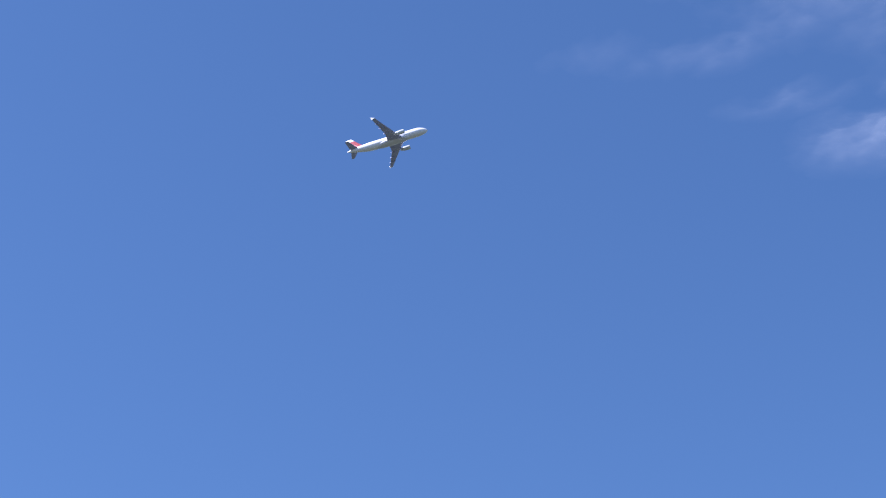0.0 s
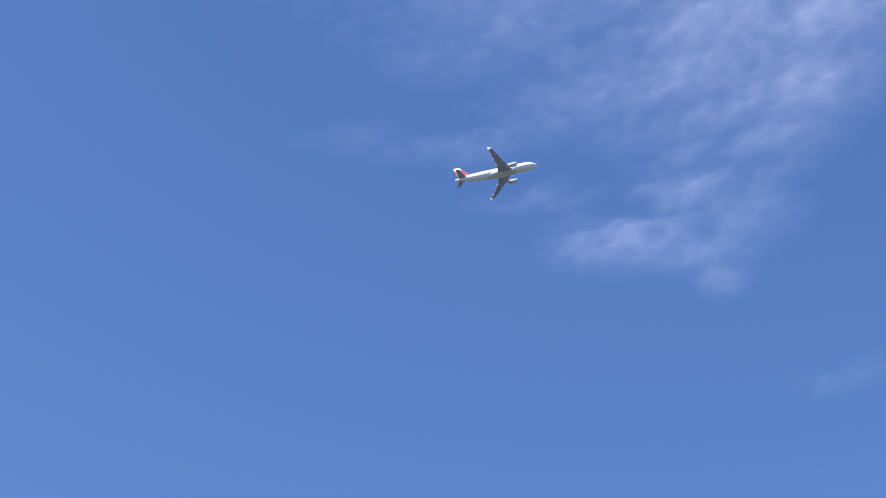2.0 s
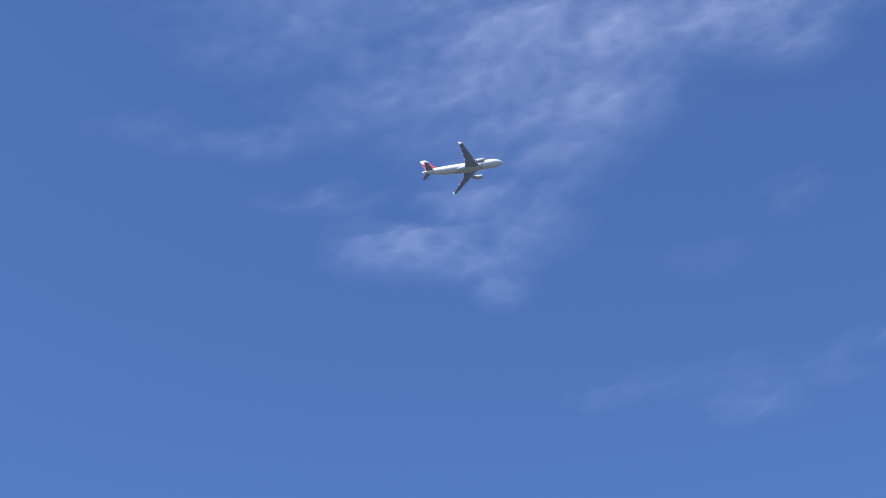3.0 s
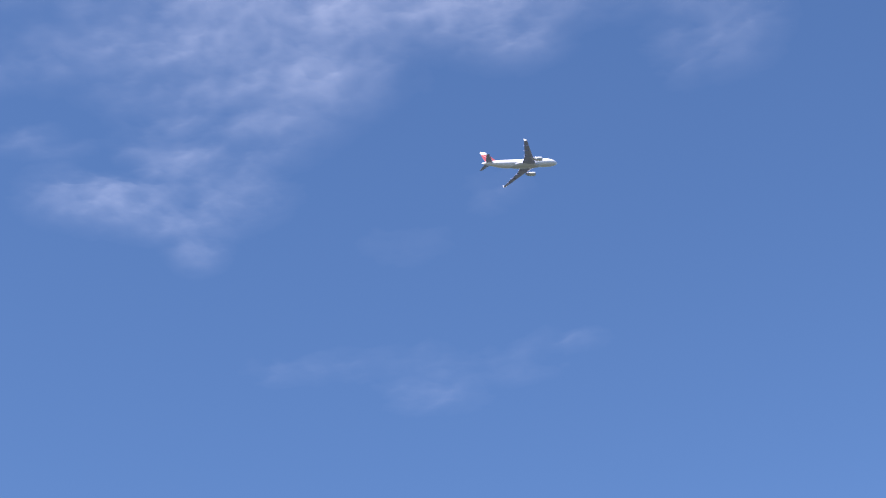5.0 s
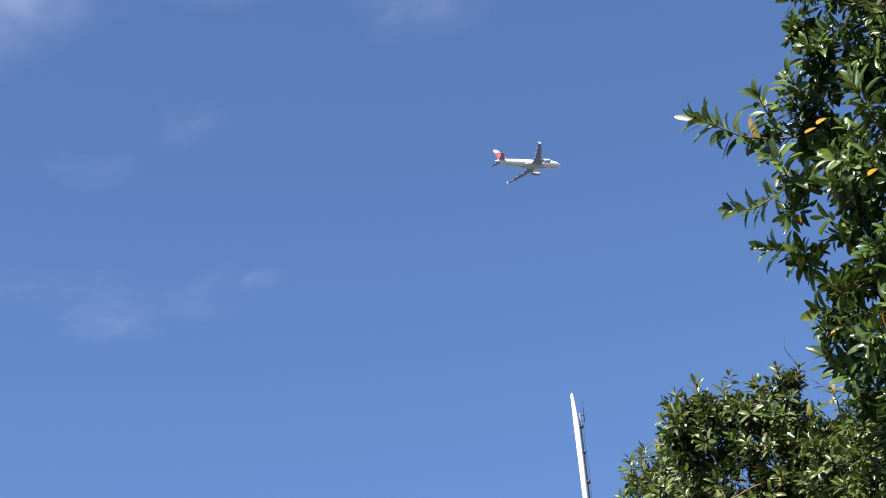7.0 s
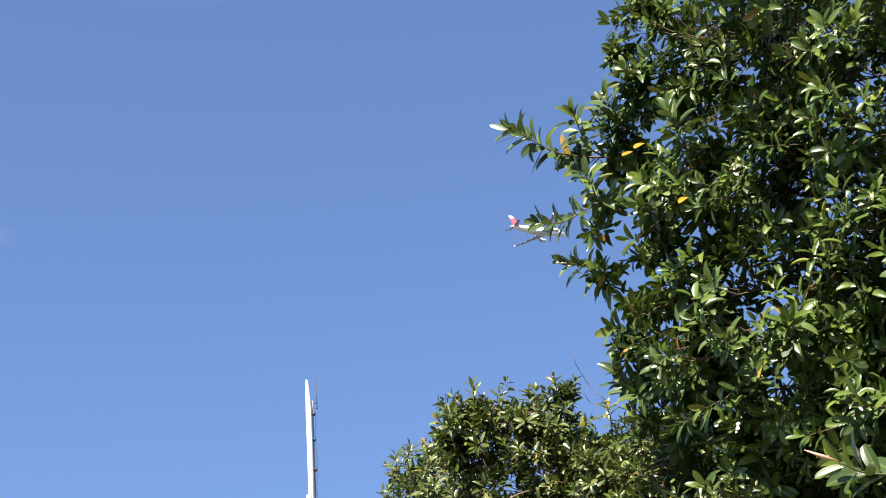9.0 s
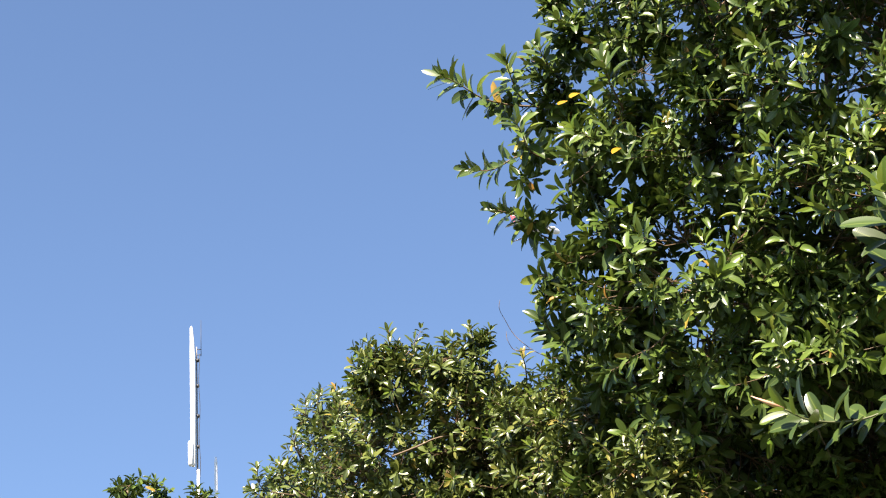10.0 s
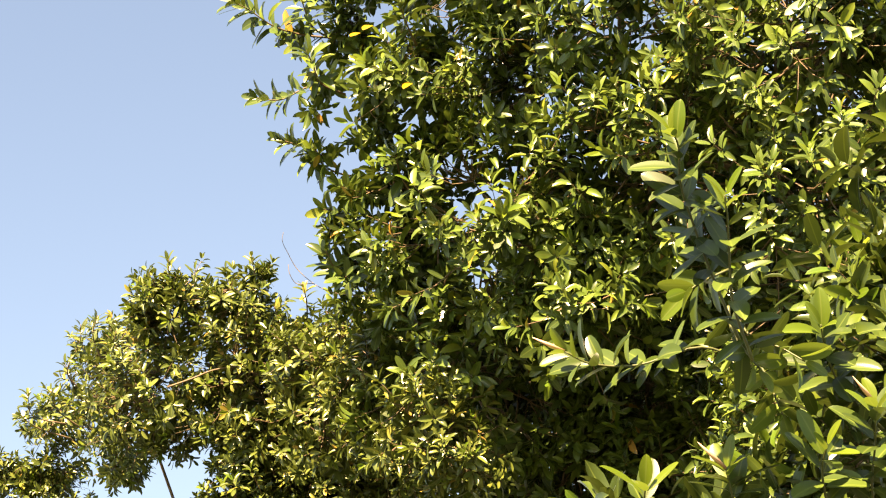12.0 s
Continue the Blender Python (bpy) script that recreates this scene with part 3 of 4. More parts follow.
def leafy_line(line, size, count, length):
    """Leaves along the outer stretch of a bending shoot, line running from its tip to its root."""
    pts = bent(line, 8)
    way0 = unit(np.array(pts[0] - pts[2]))
    s, radial, axis, face = whorl(way0, count, 24.0, 58.0)
    bases, run, k = [], 0.0, 0
    for i in range(count):
        want = length * s[i] ** 1.1
        while k < len(pts) - 2 and run + (pts[k + 1] - pts[k]).length < want:
            run += (pts[k + 1] - pts[k]).length
            k += 1
        way = unit(np.array(pts[k] - pts[k + 1]))
        bases.append(np.array(pts[k]) - way * (want - run))
    return np.array(bases) + radial * 0.006, axis, face, size * rng.uniform(0.8, 1.12, count) * (0.72 + 0.35 * np.minimum(1, 4 * s))


def crown(lobes, density, fill=0.25, together=6):
    """Shoots in bunches over the shells of leafy lobes, thinner inside: tips, ways, the forks they spring from, and the twigs to those forks."""
    tips, ways, forks, inner = [], [], [], []
    for cx, cy, cz, r in lobes:
        n = int(density * r * r * 12.6)
        heart = np.array([cx, cy, cz])
        m = max(2, n // together)
        bunch = unit(rng.normal(size=(m, 3)) + np.array([0, 0, 0.15]))
        reach = r * np.where(rng.random(m) < fill, rng.uniform(0.3, 0.8, m), rng.uniform(0.84, 1.1, m) + rng.normal(0, 0.07, m))
        own = rng.integers(0, m, n)
        d = unit(bunch[own] + rng.normal(0, min(0.5, 0.11 / r), (n, 3)))
        p = heart + d * (reach[own] + rng.normal(0, 0.07, n) * min(1.0, r / 0.4))[:, None] * np.array([1.0, 1.0, 0.92])
        deep = np.zeros(n, bool)
        for qx, qy, qz, q in lobes:
            if (qx, qy, qz) != (cx, cy, cz):
                deep |= np.linalg.norm(p - np.array([qx, qy, qz]), axis=1) < 0.55 * q
        keep = ~deep
        fork = heart + bunch * (reach - min(0.24, 0.5 * r))[:, None] * np.array([1.0, 1.0, 0.92])
        w = 0.55 * d + 0.75 * unit(p - fork[own]) + np.array([0, 0, 0.45]) + rng.normal(0, 0.25, (n, 3))
        tips.append(p[keep])
        ways.append(unit(w)[keep])
        forks.append(fork[own][keep])
        inner.append((heart + 0.55 * (fork - heart) + rng.normal(0, 0.12 * r, (m, 3)), fork))
    starts, ends = (np.concatenate([q[i] for q in inner]) for i in range(2))
    return np.concatenate(tips), np.concatenate(ways), np.concatenate(forks), starts, ends


def twig_work(name, tips, ways, forks, starts, ends, tree, label):
    """All thin wood of a crown: from the lobes' hearts to the forks, and from the forks to the shoot tips."""
    a, b = np.vstack([forks, starts]), np.vstack([tips - ways * 0.03, ends])
    thick = np.concatenate([np.full(len(tips), 0.0032), np.full(len(starts), 0.0055)])
    stuff_part(name, twigs_mesh(name, a, b, thick, M_TWIG), tree, label)


def gather(tips, ways, per, size, length):
    out = [spray(t, w, length * rng.uniform(0.7, 1.3), int(rng.integers(per - 2, per + 3)), size * rng.uniform(0.8, 1.15)) for t, w in zip(tips, ways)]
    new_growth = np.concatenate([(np.arange(len(o[0])) < 3) & (rng.random() < 0.20) for o in out])
    whole = [np.concatenate([o[i] for o in out]) for i in range(4)]
    return [w[~new_growth] for w in whole], [w[new_growth] for w in whole]


LEAF_MESHES = {}


def single_leaf(base, axis, face, size, mat, parent):
    """One leaf of a near spray as an object on a shared blade."""
    if mat.name not in LEAF_MESHES:
        me = bpy.data.meshes.new("leaf")
        me.from_pydata(BLADE_P.tolist(), [], BLADE_F)
        flat = np.concatenate([np.array(f) for f in BLADE_F])
        me.uv_layers.new(name="UVMap").data.foreach_set("uv", BLADE_UV[flat].ravel())
        me.polygons.foreach_set("use_smooth", [True] * len(me.polygons))
        me.materials.append(mat)
        LEAF_MESHES[mat.name] = me
    x, y, z = blade_frames(axis, face)
    ob = new("leaf", LEAF_MESHES[mat.name])
    ob.parent = parent
    m = Matrix((x, y, z)).transposed().to_4x4()
    place = Vector(base) - parent.matrix_world.translation
    ob.matrix_basis = Matrix.Translation(place) @ m @ Matrix.Diagonal((size, size * random.uniform(0.88, 1.1), size * random.uniform(0.3, 1.3), 1))
    return ob


def limb(tree, points, r0, r1, steps=6, name="limb", mat=None):
    bm = bmesh.new()
    line = bent(points, steps)
    o = tree.matrix_world.translation
    line = [p - o + (0.25 * r0 + (0.05 if r0 >= 0.012 else 0.0)) * Vector(noise.noise_vector(p * 3.0)) for p in line]
    n = len(line) - 1
    tube(bm, line, [r0 + (r1 - r0) * (i / n) ** 0.8 for i in range(n + 1)], 9 if r0 > 0.03 else 6)
    return part(name, bm, mat or M_BARK, tree)


def stuff_part(name, me, tree, label):
    me.transform(Matrix.Translation(-tree.matrix_world.translation))
    ob = new(name, me)
    ob.parent = tree
    return tagged(ob, label, kind="stuff")


CROWN_A = [
    (1.83, 7.68, 7.24, 0.16),
    (1.88, 7.57, 7.37, 0.12),
    (1.75, 7.88, 6.98, 0.11),
    (1.56, 8.02, 6.84, 0.07),
    (1.62, 7.99, 6.86, 0.11),
    (1.79, 8.02, 6.77, 0.15),
    (1.70, 7.93, 6.55, 0.13),
    (1.63, 7.92, 6.39, 0.11),
    (1.67, 7.94, 6.16, 0.12),
    (1.86, 7.73, 7.00, 0.19),
    (1.75, 8.17, 5.91, 0.12),
    (1.82, 8.52, 5.87, 0.14),
    (1.93, 8.96, 5.86, 0.17),
    (1.98, 7.55, 7.37, 0.19),
    (2.24, 7.61, 7.01, 0.40),
    (1.90, 7.87, 6.78, 0.27),
    (2.72, 7.47, 7.18, 0.90),
    (1.85, 7.79, 6.34, 0.27),
    (2.00, 7.86, 5.95, 0.32),
    (2.02, 8.13, 5.66, 0.31),
    (2.56, 7.60, 6.34, 0.56),
    (2.46, 7.79, 5.64, 0.66),
    (2.42, 8.32, 5.26, 0.61),
    (3.07, 7.22, 6.62, 0.78),
    (3.10, 7.28, 5.71, 0.66),
    (3.68, 6.88, 6.13, 0.76),
    (3.59, 7.00, 5.36, 0.73),
    (3.06, 9.21, 5.07, 0.78),
    (3.83, 8.71, 5.33, 0.94),
    (3.67, 7.27, 4.44, 0.72),
    (4.25, 6.69, 5.49, 0.86),
    (4.18, 6.94, 4.57, 0.84),
    (3.53, 6.77, 7.11, 0.92),
    (4.33, 6.53, 6.84, 0.92),
    (3.90, 8.65, 5.90, 1.11),
    (2.86, 9.31, 5.80, 0.83),
    (4.38, 7.97, 6.69, 0.96),
    (2.88, 8.83, 4.42, 0.63),
    (3.62, 8.82, 4.66, 0.67),
    (3.80, 9.89, 5.56, 1.05),
    (4.46, 9.47, 5.90, 1.05),
    (2.63, 7.51, 5.60, 0.30),
    (2.41, 7.70, 5.59, 0.30),
    (2.81, 7.55, 5.37, 0.34),
    (2.32, 8.06, 5.39, 0.28),
    (2.56, 7.91, 5.29, 0.32),
    (2.18, 8.40, 5.70, 0.22),
    (2.16, 8.89, 5.63, 0.24),
    (2.83, 8.36, 5.14, 0.36),
    (3.05, 8.26, 4.93, 0.38),
    (3.21, 8.04, 5.04, 0.34),
    (2.99, 8.55, 4.82, 0.40),
    (3.27, 8.07, 4.62, 0.40),
    (2.81, 8.83, 5.10, 0.34),
    (3.50, 7.70, 4.72, 0.40),
    (3.49, 7.52, 5.40, 0.34),
    (3.67, 6.80, 6.26, 0.40),
    (1.97, 7.87, 6.54, 0.28),
    (1.89, 7.89, 6.34, 0.25),
    (2.06, 7.79, 6.64, 0.28),
    (1.81, 7.99, 6.00, 0.21),
    (1.86, 8.09, 5.79, 0.25),
    (2.11, 7.71, 6.36, 0.33),
    (2.66, 7.44, 5.15, 0.39),
    (2.55, 7.71, 5.14, 0.33),
]
CROWN_B = [
    (1.32, 10.53, 6.52, 0.33),
    (1.59, 10.30, 6.46, 0.28),
    (1.68, 10.21, 6.62, 0.12),
    (1.03, 12.05, 6.87, 0.35),
    (0.78, 13.23, 6.94, 0.33),
    (1.13, 10.84, 6.10, 0.45),
    (1.61, 10.46, 6.09, 0.47),
    (1.95, 10.09, 6.06, 0.30),
    (0.71, 13.37, 6.59, 0.26),
    (0.40, 13.47, 6.63, 0.25),
    (2.03, 10.52, 5.77, 0.47),
    (2.37, 10.15, 5.70, 0.53),
    (1.68, 10.59, 5.76, 0.33),
    (1.09, 12.38, 6.30, 0.25),
    (1.94, 11.09, 6.29, 0.54),
    (2.37, 11.01, 5.75, 0.60),
    (0.76, 13.57, 6.00, 0.63),
    (1.92, 10.80, 5.37, 0.55),
    (2.26, 10.50, 5.43, 0.43),
    (1.65, 10.90, 5.50, 0.33),
    (1.90, 10.79, 5.10, 0.69),
    (2.65, 10.31, 5.10, 0.70),
    (2.06, 9.46, 5.92, 0.26),
    (2.18, 9.40, 5.73, 0.28),
    (2.33, 10.64, 5.88, 0.30),
    (2.08, 10.70, 6.11, 0.28),
    (2.46, 10.41, 5.55, 0.34),
    (1.88, 11.21, 5.74, 0.30),
    (1.17, 10.43, 6.55, 0.19),
    (1.10, 10.58, 6.46, 0.16),
    (1.22, 10.37, 6.65, 0.12),
    (1.53, 10.27, 6.55, 0.14),
    (1.93, 8.72, 5.38, 0.22),
    (1.88, 9.10, 5.30, 0.28),
    (2.04, 8.70, 5.11, 0.25),
    (2.02, 8.82, 5.63, 0.18),
    (1.82, 9.58, 5.75, 0.26),
    (2.07, 7.96, 4.87, 0.24),
    (2.19, 7.89, 4.69, 0.24),
    (2.09, 8.40, 4.86, 0.24),
]
CROWN_C = [
    (2.87, 5.45, 4.29, 0.22),
    (2.80, 5.21, 3.83, 0.26),
    (2.55, 5.11, 3.52, 0.23),
    (2.12, 5.01, 3.35, 0.17),
    (3.19, 5.36, 4.60, 0.31),
    (1.85, 5.19, 3.46, 0.10),
]

YELLOWED = [(1.75, 7.14, 6.34), (1.7, 7.17, 6.32), (1.93, 7.24, 6.12)]
# shoots that stand out: line from tip to root, leaf length, number of leaves, leafy stretch
OUTER_SHOOTS = [
    ([(1.25, 7.84, 6.90), (1.34, 7.88, 6.88), (1.46, 7.93, 6.83), (1.60, 7.96, 6.81), (1.77, 7.96, 6.80)], 0.120, 33, 0.34),
    ([(1.55, 7.72, 6.91), (1.59, 7.81, 6.86), (1.64, 7.89, 6.81), (1.76, 7.95, 6.77)], 0.105, 19, 0.20),
    ([(1.70, 7.66, 6.95), (1.76, 7.75, 6.90), (1.85, 7.84, 6.83)], 0.107, 19, 0.20),
    ([(1.79, 7.57, 7.05), (1.86, 7.66, 6.99), (1.94, 7.76, 6.91)], 0.105, 18, 0.20),
    ([(1.36, 7.94, 6.44), (1.48, 7.97, 6.45), (1.60, 7.97, 6.52), (1.72, 7.97, 6.57), (1.86, 7.96, 6.64)], 0.105, 28, 0.34),
    ([(1.48, 7.98, 6.24), (1.59, 8.02, 6.23), (1.66, 8.08, 6.20), (1.76, 8.14, 6.17), (1.91, 8.17, 6.16)], 0.107, 28, 0.30),
    ([(1.57, 7.71, 6.56), (1.61, 7.78, 6.53), (1.66, 7.86, 6.48), (1.78, 7.91, 6.46)], 0.109, 19, 0.18),
    ([(1.67, 8.06, 5.93), (1.74, 8.10, 5.94), (1.85, 8.15, 5.91)], 0.100, 15, 0.16),
    ([(1.69, 8.15, 5.76), (1.74, 8.22, 5.71), (1.85, 8.27, 5.67)], 0.114, 15, 0.16),
    ([(1.92, 7.33, 6.64), (1.97, 7.42, 6.57), (2.04, 7.52, 6.50)], 0.120, 18, 0.18),
    ([(2.18, 7.81, 5.50), (2.17, 7.89, 5.46), (2.27, 7.93, 5.45)], 0.129, 15, 0.16),
    ([(1.93, 7.62, 5.98), (1.96, 7.70, 5.93), (2.03, 7.78, 5.86)], 0.120, 15, 0.16),
]
SIDE_SHOOTS = [
    ([(1.20, 10.31, 6.78), (1.21, 10.40, 6.71), (1.24, 10.51, 6.59)], 0.076, 18, 0.20),
    ([(0.99, 10.42, 6.61), (1.09, 10.48, 6.58), (1.26, 10.54, 6.51)], 0.076, 18, 0.20),
    ([(1.10, 10.47, 6.72), (1.14, 10.55, 6.64), (1.27, 10.63, 6.56)], 0.076, 18, 0.20),
    ([(1.64, 10.07, 6.69), (1.68, 10.19, 6.54), (1.68, 10.36, 6.30)], 0.075, 22, 0.26),
    ([(1.52, 10.30, 6.72), (1.55, 10.40, 6.61), (1.59, 10.51, 6.48)], 0.076, 18, 0.20),
    ([(1.35, 10.32, 6.72), (1.36, 10.42, 6.64), (1.39, 10.52, 6.52)], 0.076, 18, 0.20),
    ([(0.87, 11.39, 6.92), (0.85, 11.49, 6.82), (0.92, 11.60, 6.68)], 0.080, 18, 0.20),
    ([(0.78, 11.60, 6.95), (0.78, 11.69, 6.87), (0.71, 11.82, 6.72), (0.82, 11.91, 6.62)], 0.081, 18, 0.20),
    ([(0.70, 11.89, 6.81), (0.76, 11.99, 6.69), (0.88, 12.09, 6.55)], 0.082, 18, 0.20),
    ([(0.49, 12.53, 6.87), (0.53, 12.63, 6.75), (0.75, 12.69, 6.72)], 0.084, 18, 0.20),
    ([(0.45, 12.77, 6.81), (0.57, 12.84, 6.75), (0.80, 12.91, 6.70)], 0.085, 18, 0.20),
    ([(0.63, 12.33, 6.81), (0.68, 12.42, 6.71), (0.83, 12.50, 6.62)], 0.084, 18, 0.20),
    ([(1.08, 11.24, 6.73), (1.10, 11.32, 6.66), (1.19, 11.43, 6.52)], 0.080, 18, 0.20),
    ([(1.76, 10.08, 6.39), (1.80, 10.17, 6.30), (1.83, 10.27, 6.19)], 0.075, 18, 0.20),
    ([(1.90, 9.92, 6.44), (1.93, 10.01, 6.35), (1.94, 10.12, 6.23)], 0.074, 18, 0.20),
    ([(0.98, 11.33, 6.79), (0.97, 11.43, 6.70), (1.04, 11.53, 6.57)], 0.080, 18, 0.20),
    ([(1.22, 10.89, 6.49), (1.26, 10.97, 6.42), (1.34, 11.07, 6.29)], 0.078, 18, 0.20),
]
NEAR_SHOOTS = [
    ([(1.87, 4.31, 4.19), (1.90, 4.35, 4.16), (1.92, 4.42, 4.09), (1.97, 4.49, 4.00), (2.03, 4.56, 3.89), (2.11, 4.63, 3.73)], 0.118, 30, 0.42),
    ([(1.99, 4.31, 4.00), (2.01, 4.36, 3.96), (2.03, 4.43, 3.89), (2.05, 4.50, 3.78), (2.11, 4.57, 3.65)], 0.120, 22, 0.42),
    ([(1.84, 5.31, 4.00), (1.93, 5.33, 3.97), (2.07, 5.31, 3.96), (2.26, 5.26, 4.00), (2.41, 5.26, 3.94)], 0.119, 26, 0.40),
    ([(1.94, 5.04, 3.47), (1.95, 5.09, 3.43), (1.98, 5.13, 3.34)], 0.122, 11, 0.10),
    ([(2.11, 4.86, 3.46), (2.14, 4.91, 3.39), (2.18, 4.96, 3.28)], 0.122, 14, 0.16),
    ([(2.47, 4.87, 3.90), (2.50, 4.93, 3.86), (2.56, 5.00, 3.77), (2.69, 5.04, 3.65)], 0.128, 18, 0.22),
    ([(2.36, 4.74, 3.48), (2.37, 4.82, 3.43), (2.41, 4.90, 3.31)], 0.122, 14, 0.18),
    ([(2.52, 4.73, 3.60), (2.54, 4.81, 3.52), (2.55, 4.90, 3.42), (2.59, 4.99, 3.29)], 0.128, 18, 0.25),
    ([(2.18, 4.69, 3.68), (2.17, 4.72, 3.73), (2.14, 4.74, 3.81), (2.14, 4.74, 3.89)], 0.115, 11, 0.20),
    ([(2.31, 4.68, 3.70), (2.26, 4.72, 3.76), (2.21, 4.77, 3.81), (2.18, 4.79, 3.88)], 0.115, 11, 0.22),
    ([(2.33, 4.92, 3.64), (2.33, 4.95, 3.71), (2.31, 4.96, 3.80), (2.28, 4.99, 3.87)], 0.111, 10, 0.16),
    ([(2.25, 5.30, 4.20), (2.31, 5.30, 4.24), (2.40, 5.29, 4.28)], 0.126, 10, 0.14),
]
BUDDED = (2, 4, 7)
SIDE_BOUGHS = [
    [(1.18, 10.32, 5.99), (1.32, 10.28, 6.03), (1.44, 10.25, 6.07), (1.63, 10.22, 6.09)],
    [(1.81, 10.22, 6.02), (1.87, 10.19, 6.06), (1.94, 10.15, 6.10)],
    [(2.13, 10.22, 5.87), (2.18, 10.20, 5.90), (2.22, 10.18, 5.93)],
]


def build_big_fig():
    base = Vector((4.7, 9.9, 0))
    tree = thing("fig_tree", base, "large dark green fig tree with glossy oval leaves", "tree")
    fork = Vector((4.4, 9.6, 2.5))
    limb(tree, [base, (4.7, 9.85, 0.8), (4.5, 9.7, 1.7), fork], 0.34, 0.22, 6, "trunk")
    for i, (x, y, z, r) in enumerate(CROWN_A):
        if r < 0.5:
            continue
        heart = Vector((x, y, z))
        mid = fork.lerp(heart, 0.5) + Vector((random.uniform(-0.25, 0.25), random.uniform(0.9, 1.5), -0.1))
        limb(tree, [fork, mid, heart + Vector((0, 0.7 * r, -0.15 * r)), heart + Vector((random.uniform(-0.4, 0.2) * r, random.uniform(-0.6, 0.2) * r, 0.6 * r))], 0.02, 0.005)
    near_fork = Vector((3.5, 6.1, 2.7))
    limb(tree, [fork, (4.2, 7.8, 2.6), near_fork, (2.9, 5.35, 3.3)], 0.09, 0.02)
    for x, y, z, r in CROWN_C:
        limb(tree, [near_fork, Vector((x, y, z)).lerp(near_fork, 0.5) + Vector((0, 0, -0.12)), (x, y, z)], 0.012, 0.004, 5)
    tips, ways, *wood = crown([(x, y, z, r * (0.72 if r < 0.3 else 0.96)) for x, y, z, r in CROWN_A], DENSITY_A, 0.28)
    grown, young = gather(tips, ways, 11, 0.079, 0.10)
    outer = [leafy_line(line, size, count, length) for line, size, count, length in OUTER_SHOOTS]
    grown = [np.concatenate([g] + [o[i] for o in outer]) for i, g in enumerate(grown)]
    stuff_part("crown", leaves_mesh("crown", *grown, M_LEAF), tree, "dense glossy dark green leaves")
    stuff_part("crown_new_growth", leaves_mesh("crown_new_growth", *young, M_LEAF_SHOOT), tree, "bright lime green young leaves")
    twig_work("twig_tangle", tips, ways, *wood, tree, "thin brown twigs")
    for line, *_ in OUTER_SHOOTS:
        limb(tree, line[::-1], 0.006, 0.0025, 5, "shoot", M_TWIG)
    tips, ways, *wood = crown(CROWN_C, 34, 0.15)
    grown, young = gather(tips, ways, 10, 0.118, 0.14)
    stuff_part("near_crown", leaves_mesh("near_crown", *grown, M_LEAF_BIG), tree, "large glossy green leaves")
    stuff_part("near_crown_new_growth", leaves_mesh("near_crown_new_growth", *young, M_LEAF_SHOOT), tree, "bright lime green young leaves")
    twig_work("near_twig_tangle", tips, ways, *wood, tree, "thin brown twigs")
    # large shoots nearest the path, leaf by leaf
    for i, (line, size, count, length) in enumerate(NEAR_SHOOTS):
        limb(tree, line[::-1], 0.0045, 0.0025, 5, "shoot", M_SHOOT)
        for k, (base_at, axis, face, long) in enumerate(zip(*leafy_line(line, size, count, length))):
            single_leaf(base_at, axis, face, long, M_LEAF_YOUNG if k < 4 else M_LEAF_NEAR, tree)
        if i in BUDDED:
            bm = bmesh.new()
            tip, o = Vector(line[0]), tree.matrix_world.translation
            d = (tip - Vector(line[1])).normalized()
            if i != 2:
                d = (d + Vector((-0.9, 0, 0.1))).normalized()
            tube(bm, [tip - o, tip - o + d * 0.05, tip - o + d * 0.11], [0.0055, 0.0065, 0.001], 6)
            part("bud", bm, M_BUD, tree, "pinkish pointed leaf bud")
    # a few yellowed leaves
    for p in YELLOWED:
        single_leaf(np.array(p), np.array([-0.5, -0.5, -0.5]), np.array([-0.2, -0.8, 0.6]), 0.085, M_LEAF_YELLOW, tree)
    # bare dry twig
    for line in ([(1.54, 8.40, 5.98), (1.535, 8.41, 5.94), (1.56, 8.44, 5.90), (1.62, 8.47, 5.81), (1.73, 8.40, 5.68), (1.9, 8.3, 5.6)], [(1.57, 8.48, 5.85), (1.575, 8.48, 5.80), (1.61, 8.50, 5.76), (1.68, 8.45, 5.74)]):
        limb(tree, line[::-1], 0.002, 0.0012, 6, "dry_twig", M_BARK)


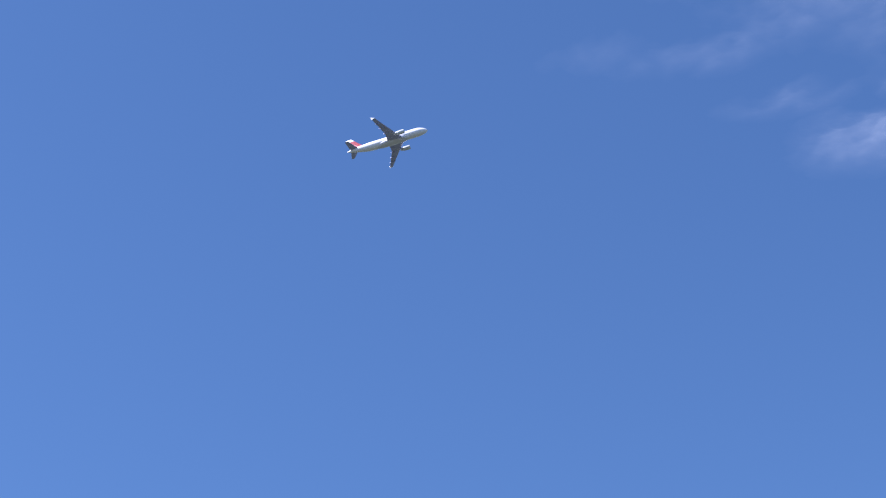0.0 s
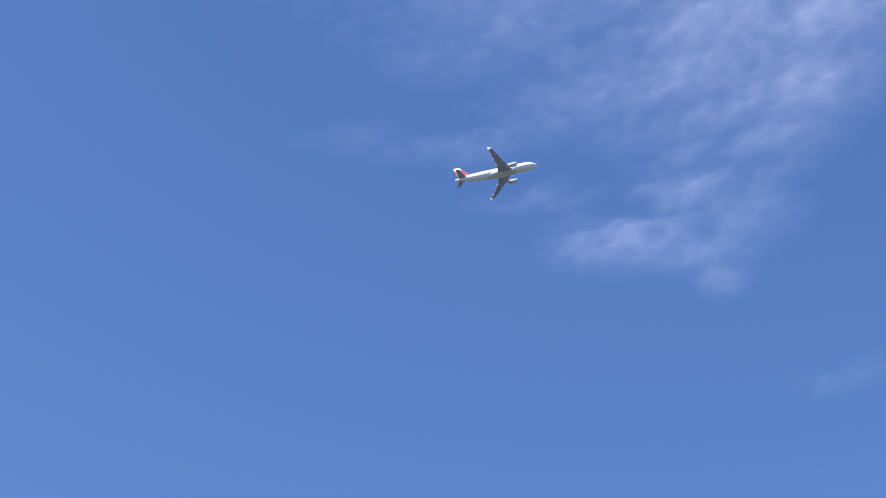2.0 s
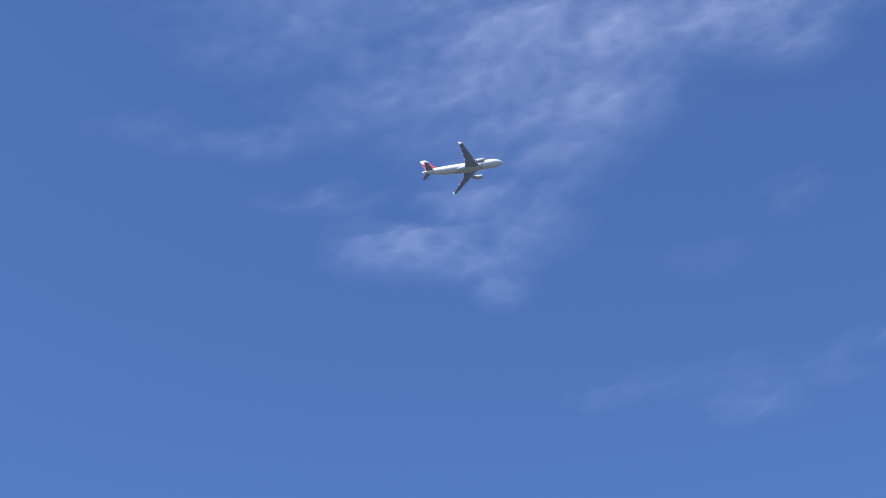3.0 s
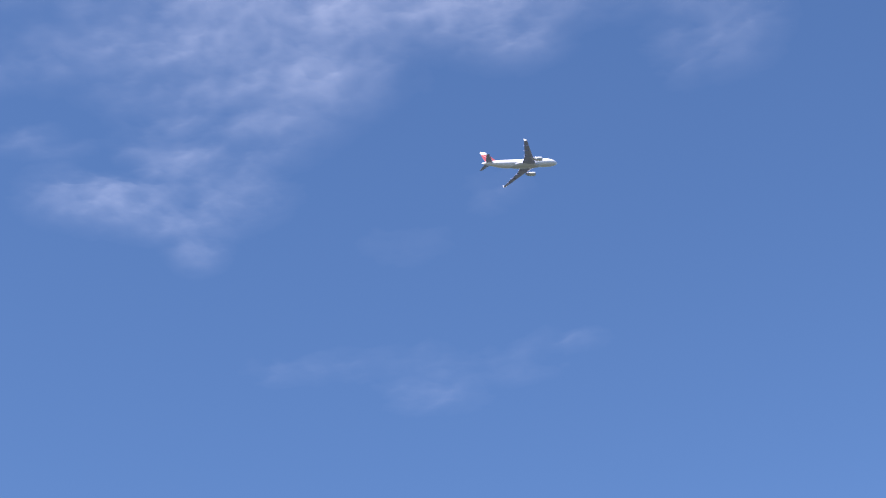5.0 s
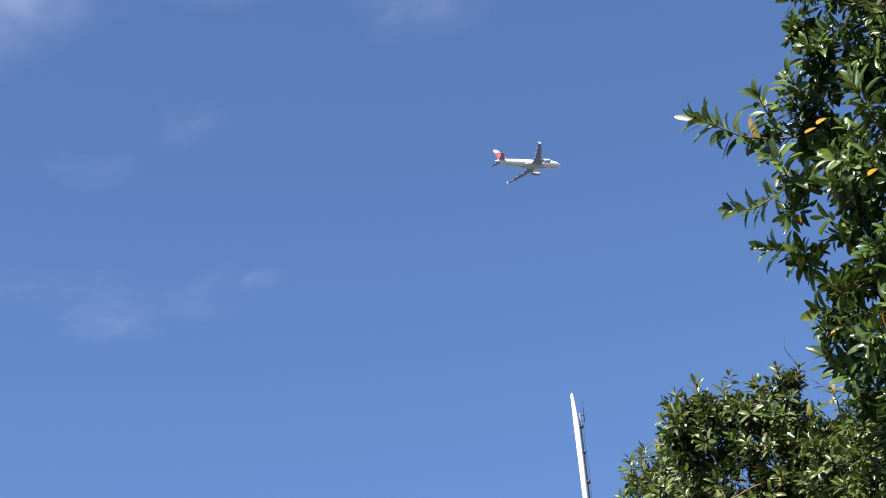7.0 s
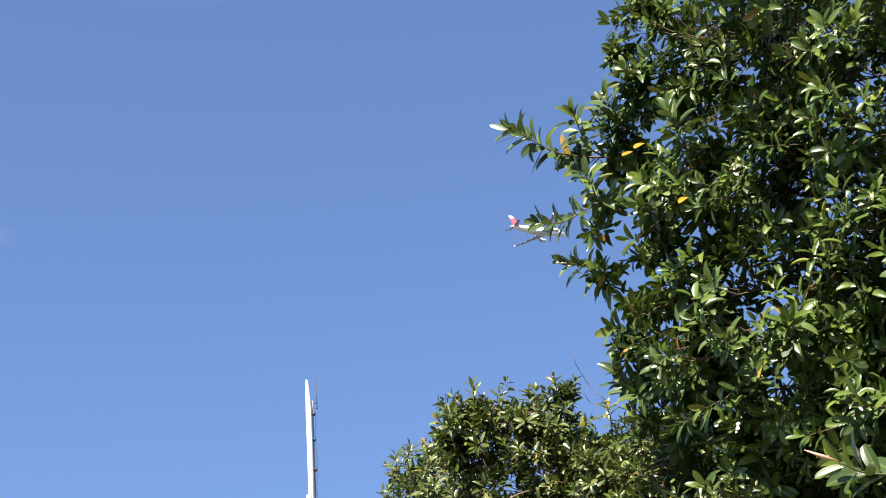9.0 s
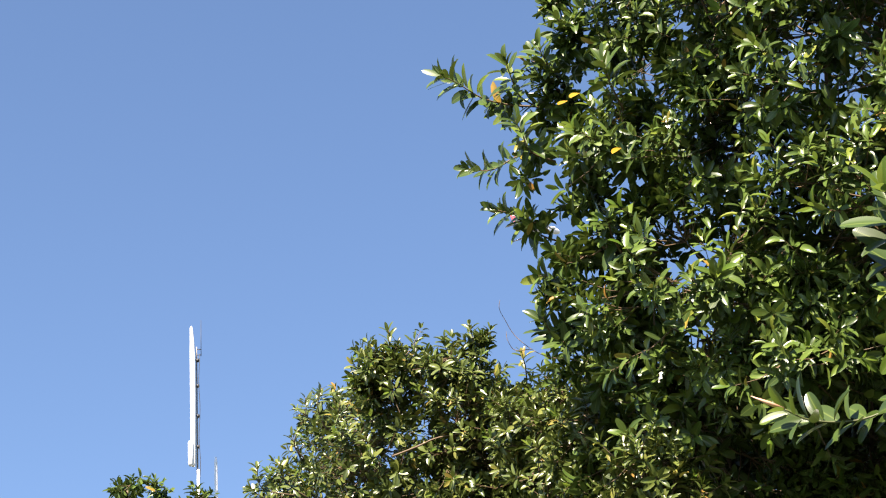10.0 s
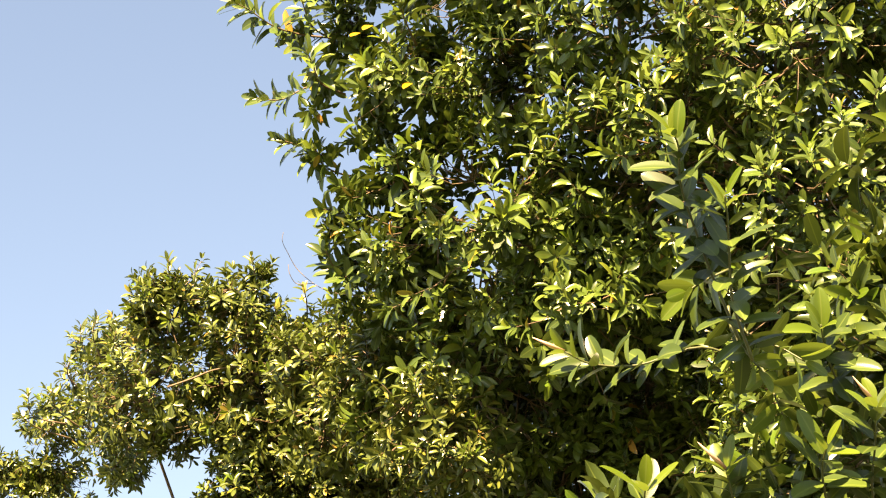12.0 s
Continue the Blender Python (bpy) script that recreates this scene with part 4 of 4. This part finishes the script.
def build_side_fig():
    base = Vector((2.3, 10.9, 0))
    tree = thing("fig_tree", base, "smaller olive green fig tree with sparse lower crown", "tree")
    fork = Vector((2.1, 10.6, 2.9))
    limb(tree, [base, (2.35, 10.9, 1.0), (2.15, 10.7, 2.0), fork], 0.20, 0.13, 6, "trunk")
    for x, y, z, r in CROWN_B:
        if r < 0.4 or y > 13:
            continue
        heart = Vector((x, y, z))
        mid = fork.lerp(heart, 0.55) + Vector((random.uniform(-0.15, 0.15), random.uniform(0.5, 0.9), -0.1))
        limb(tree, [fork, mid, heart + Vector((0, 0.5 * r, 0)), heart + Vector((random.uniform(-0.5, 0.2) * r, 0.3 * r, 0.6 * r))], 0.016, 0.005)
    tips, ways, *wood = crown([(x, y, z, 0.86 * r) for x, y, z, r in CROWN_B], DENSITY_B, 0.2, 4)
    grown, young = gather(tips, ways, 11, 0.059, 0.075)
    outer = [leafy_line(line, size, count, length) for line, size, count, length in SIDE_SHOOTS]
    grown = [np.concatenate([g] + [o[i] for o in outer]) for i, g in enumerate(grown)]
    stuff_part("crown", leaves_mesh("crown", *grown, M_LEAF_WARM), tree, "olive green small leaves")
    stuff_part("crown_new_growth", leaves_mesh("crown_new_growth", *young, M_LEAF_SHOOT), tree, "bright lime green young leaves")
    twig_work("twig_tangle", tips, ways, *wood, tree, "thin brown twigs")
    for line in SIDE_BOUGHS:
        limb(tree, line, 0.0065, 0.004, 5, "bough", M_TWIG)
    for line, *_ in SIDE_SHOOTS:
        limb(tree, line[::-1], 0.006, 0.0025, 5, "shoot", M_TWIG)


def build_far_fig():
    base = Vector((-0.3, 20.9, 0))
    tree = thing("fig_tree", base, "distant small fig tree with pointed leafy tops", "tree")
    limb(tree, [base, (-0.25, 20.8, 3), (-0.35, 20.7, 6), (-0.4, 20.6, 9.2)], 0.22, 0.06, 6, "trunk")
    lobes = [(-0.62, 20.3, 9.90, 0.22), (-0.28, 20.35, 9.74, 0.26), (-1.0, 20.35, 9.55, 0.28), (0.12, 20.4, 9.68, 0.25), (-0.5, 20.6, 9.0, 0.6), (-0.4, 20.8, 8.2, 0.9)]
    for x, y, z, r in lobes:
        limb(tree, [(-0.35, 20.7, 7.2), ((x - 0.35) / 2, 20.6, 8.2), (x, y, z)], 0.04, 0.01, 5)
    tips, ways, *wood = crown(lobes, 40)
    grown, young = gather(tips, ways, 9, 0.10, 0.16)
    stuff_part("crown", leaves_mesh("crown", *grown, M_LEAF), tree, "green leaves")
    stuff_part("crown_new_growth", leaves_mesh("crown_new_growth", *young, M_LEAF_SHOOT), tree, "bright lime green young leaves")
    twig_work("twig_tangle", tips, ways, *wood, tree, "thin twigs")


DENSITY_A, DENSITY_B = 46, 112
build_big_fig()
build_side_fig()
build_far_fig()


# ---- motion of things ----
FLIGHT = [
    (0, -491.42, 511.24, 533.00),
    (1, -426.08, 556.16, 536.60),
    (2, -360.14, 601.03, 539.62),
    (3, -293.58, 645.85, 542.07),
    (4, -226.41, 690.61, 543.95),
    (5, -158.64, 735.32, 545.25),
    (6, -90.25, 779.98, 545.97),
    (7, -21.25, 824.58, 546.12),
    (8, 48.36, 869.13, 545.69),
    (9, 118.58, 913.62, 544.69),
    (10, 189.40, 958.06, 543.11),
    (11, 260.84, 1002.45, 540.96),
    (12, 332.89, 1046.79, 538.23),
]


def motions():
    walk(airliner, [(t, pose(x, y, z, -2.447, -9.639, 32.210)) for t, x, y, z in FLIGHT])


motions()
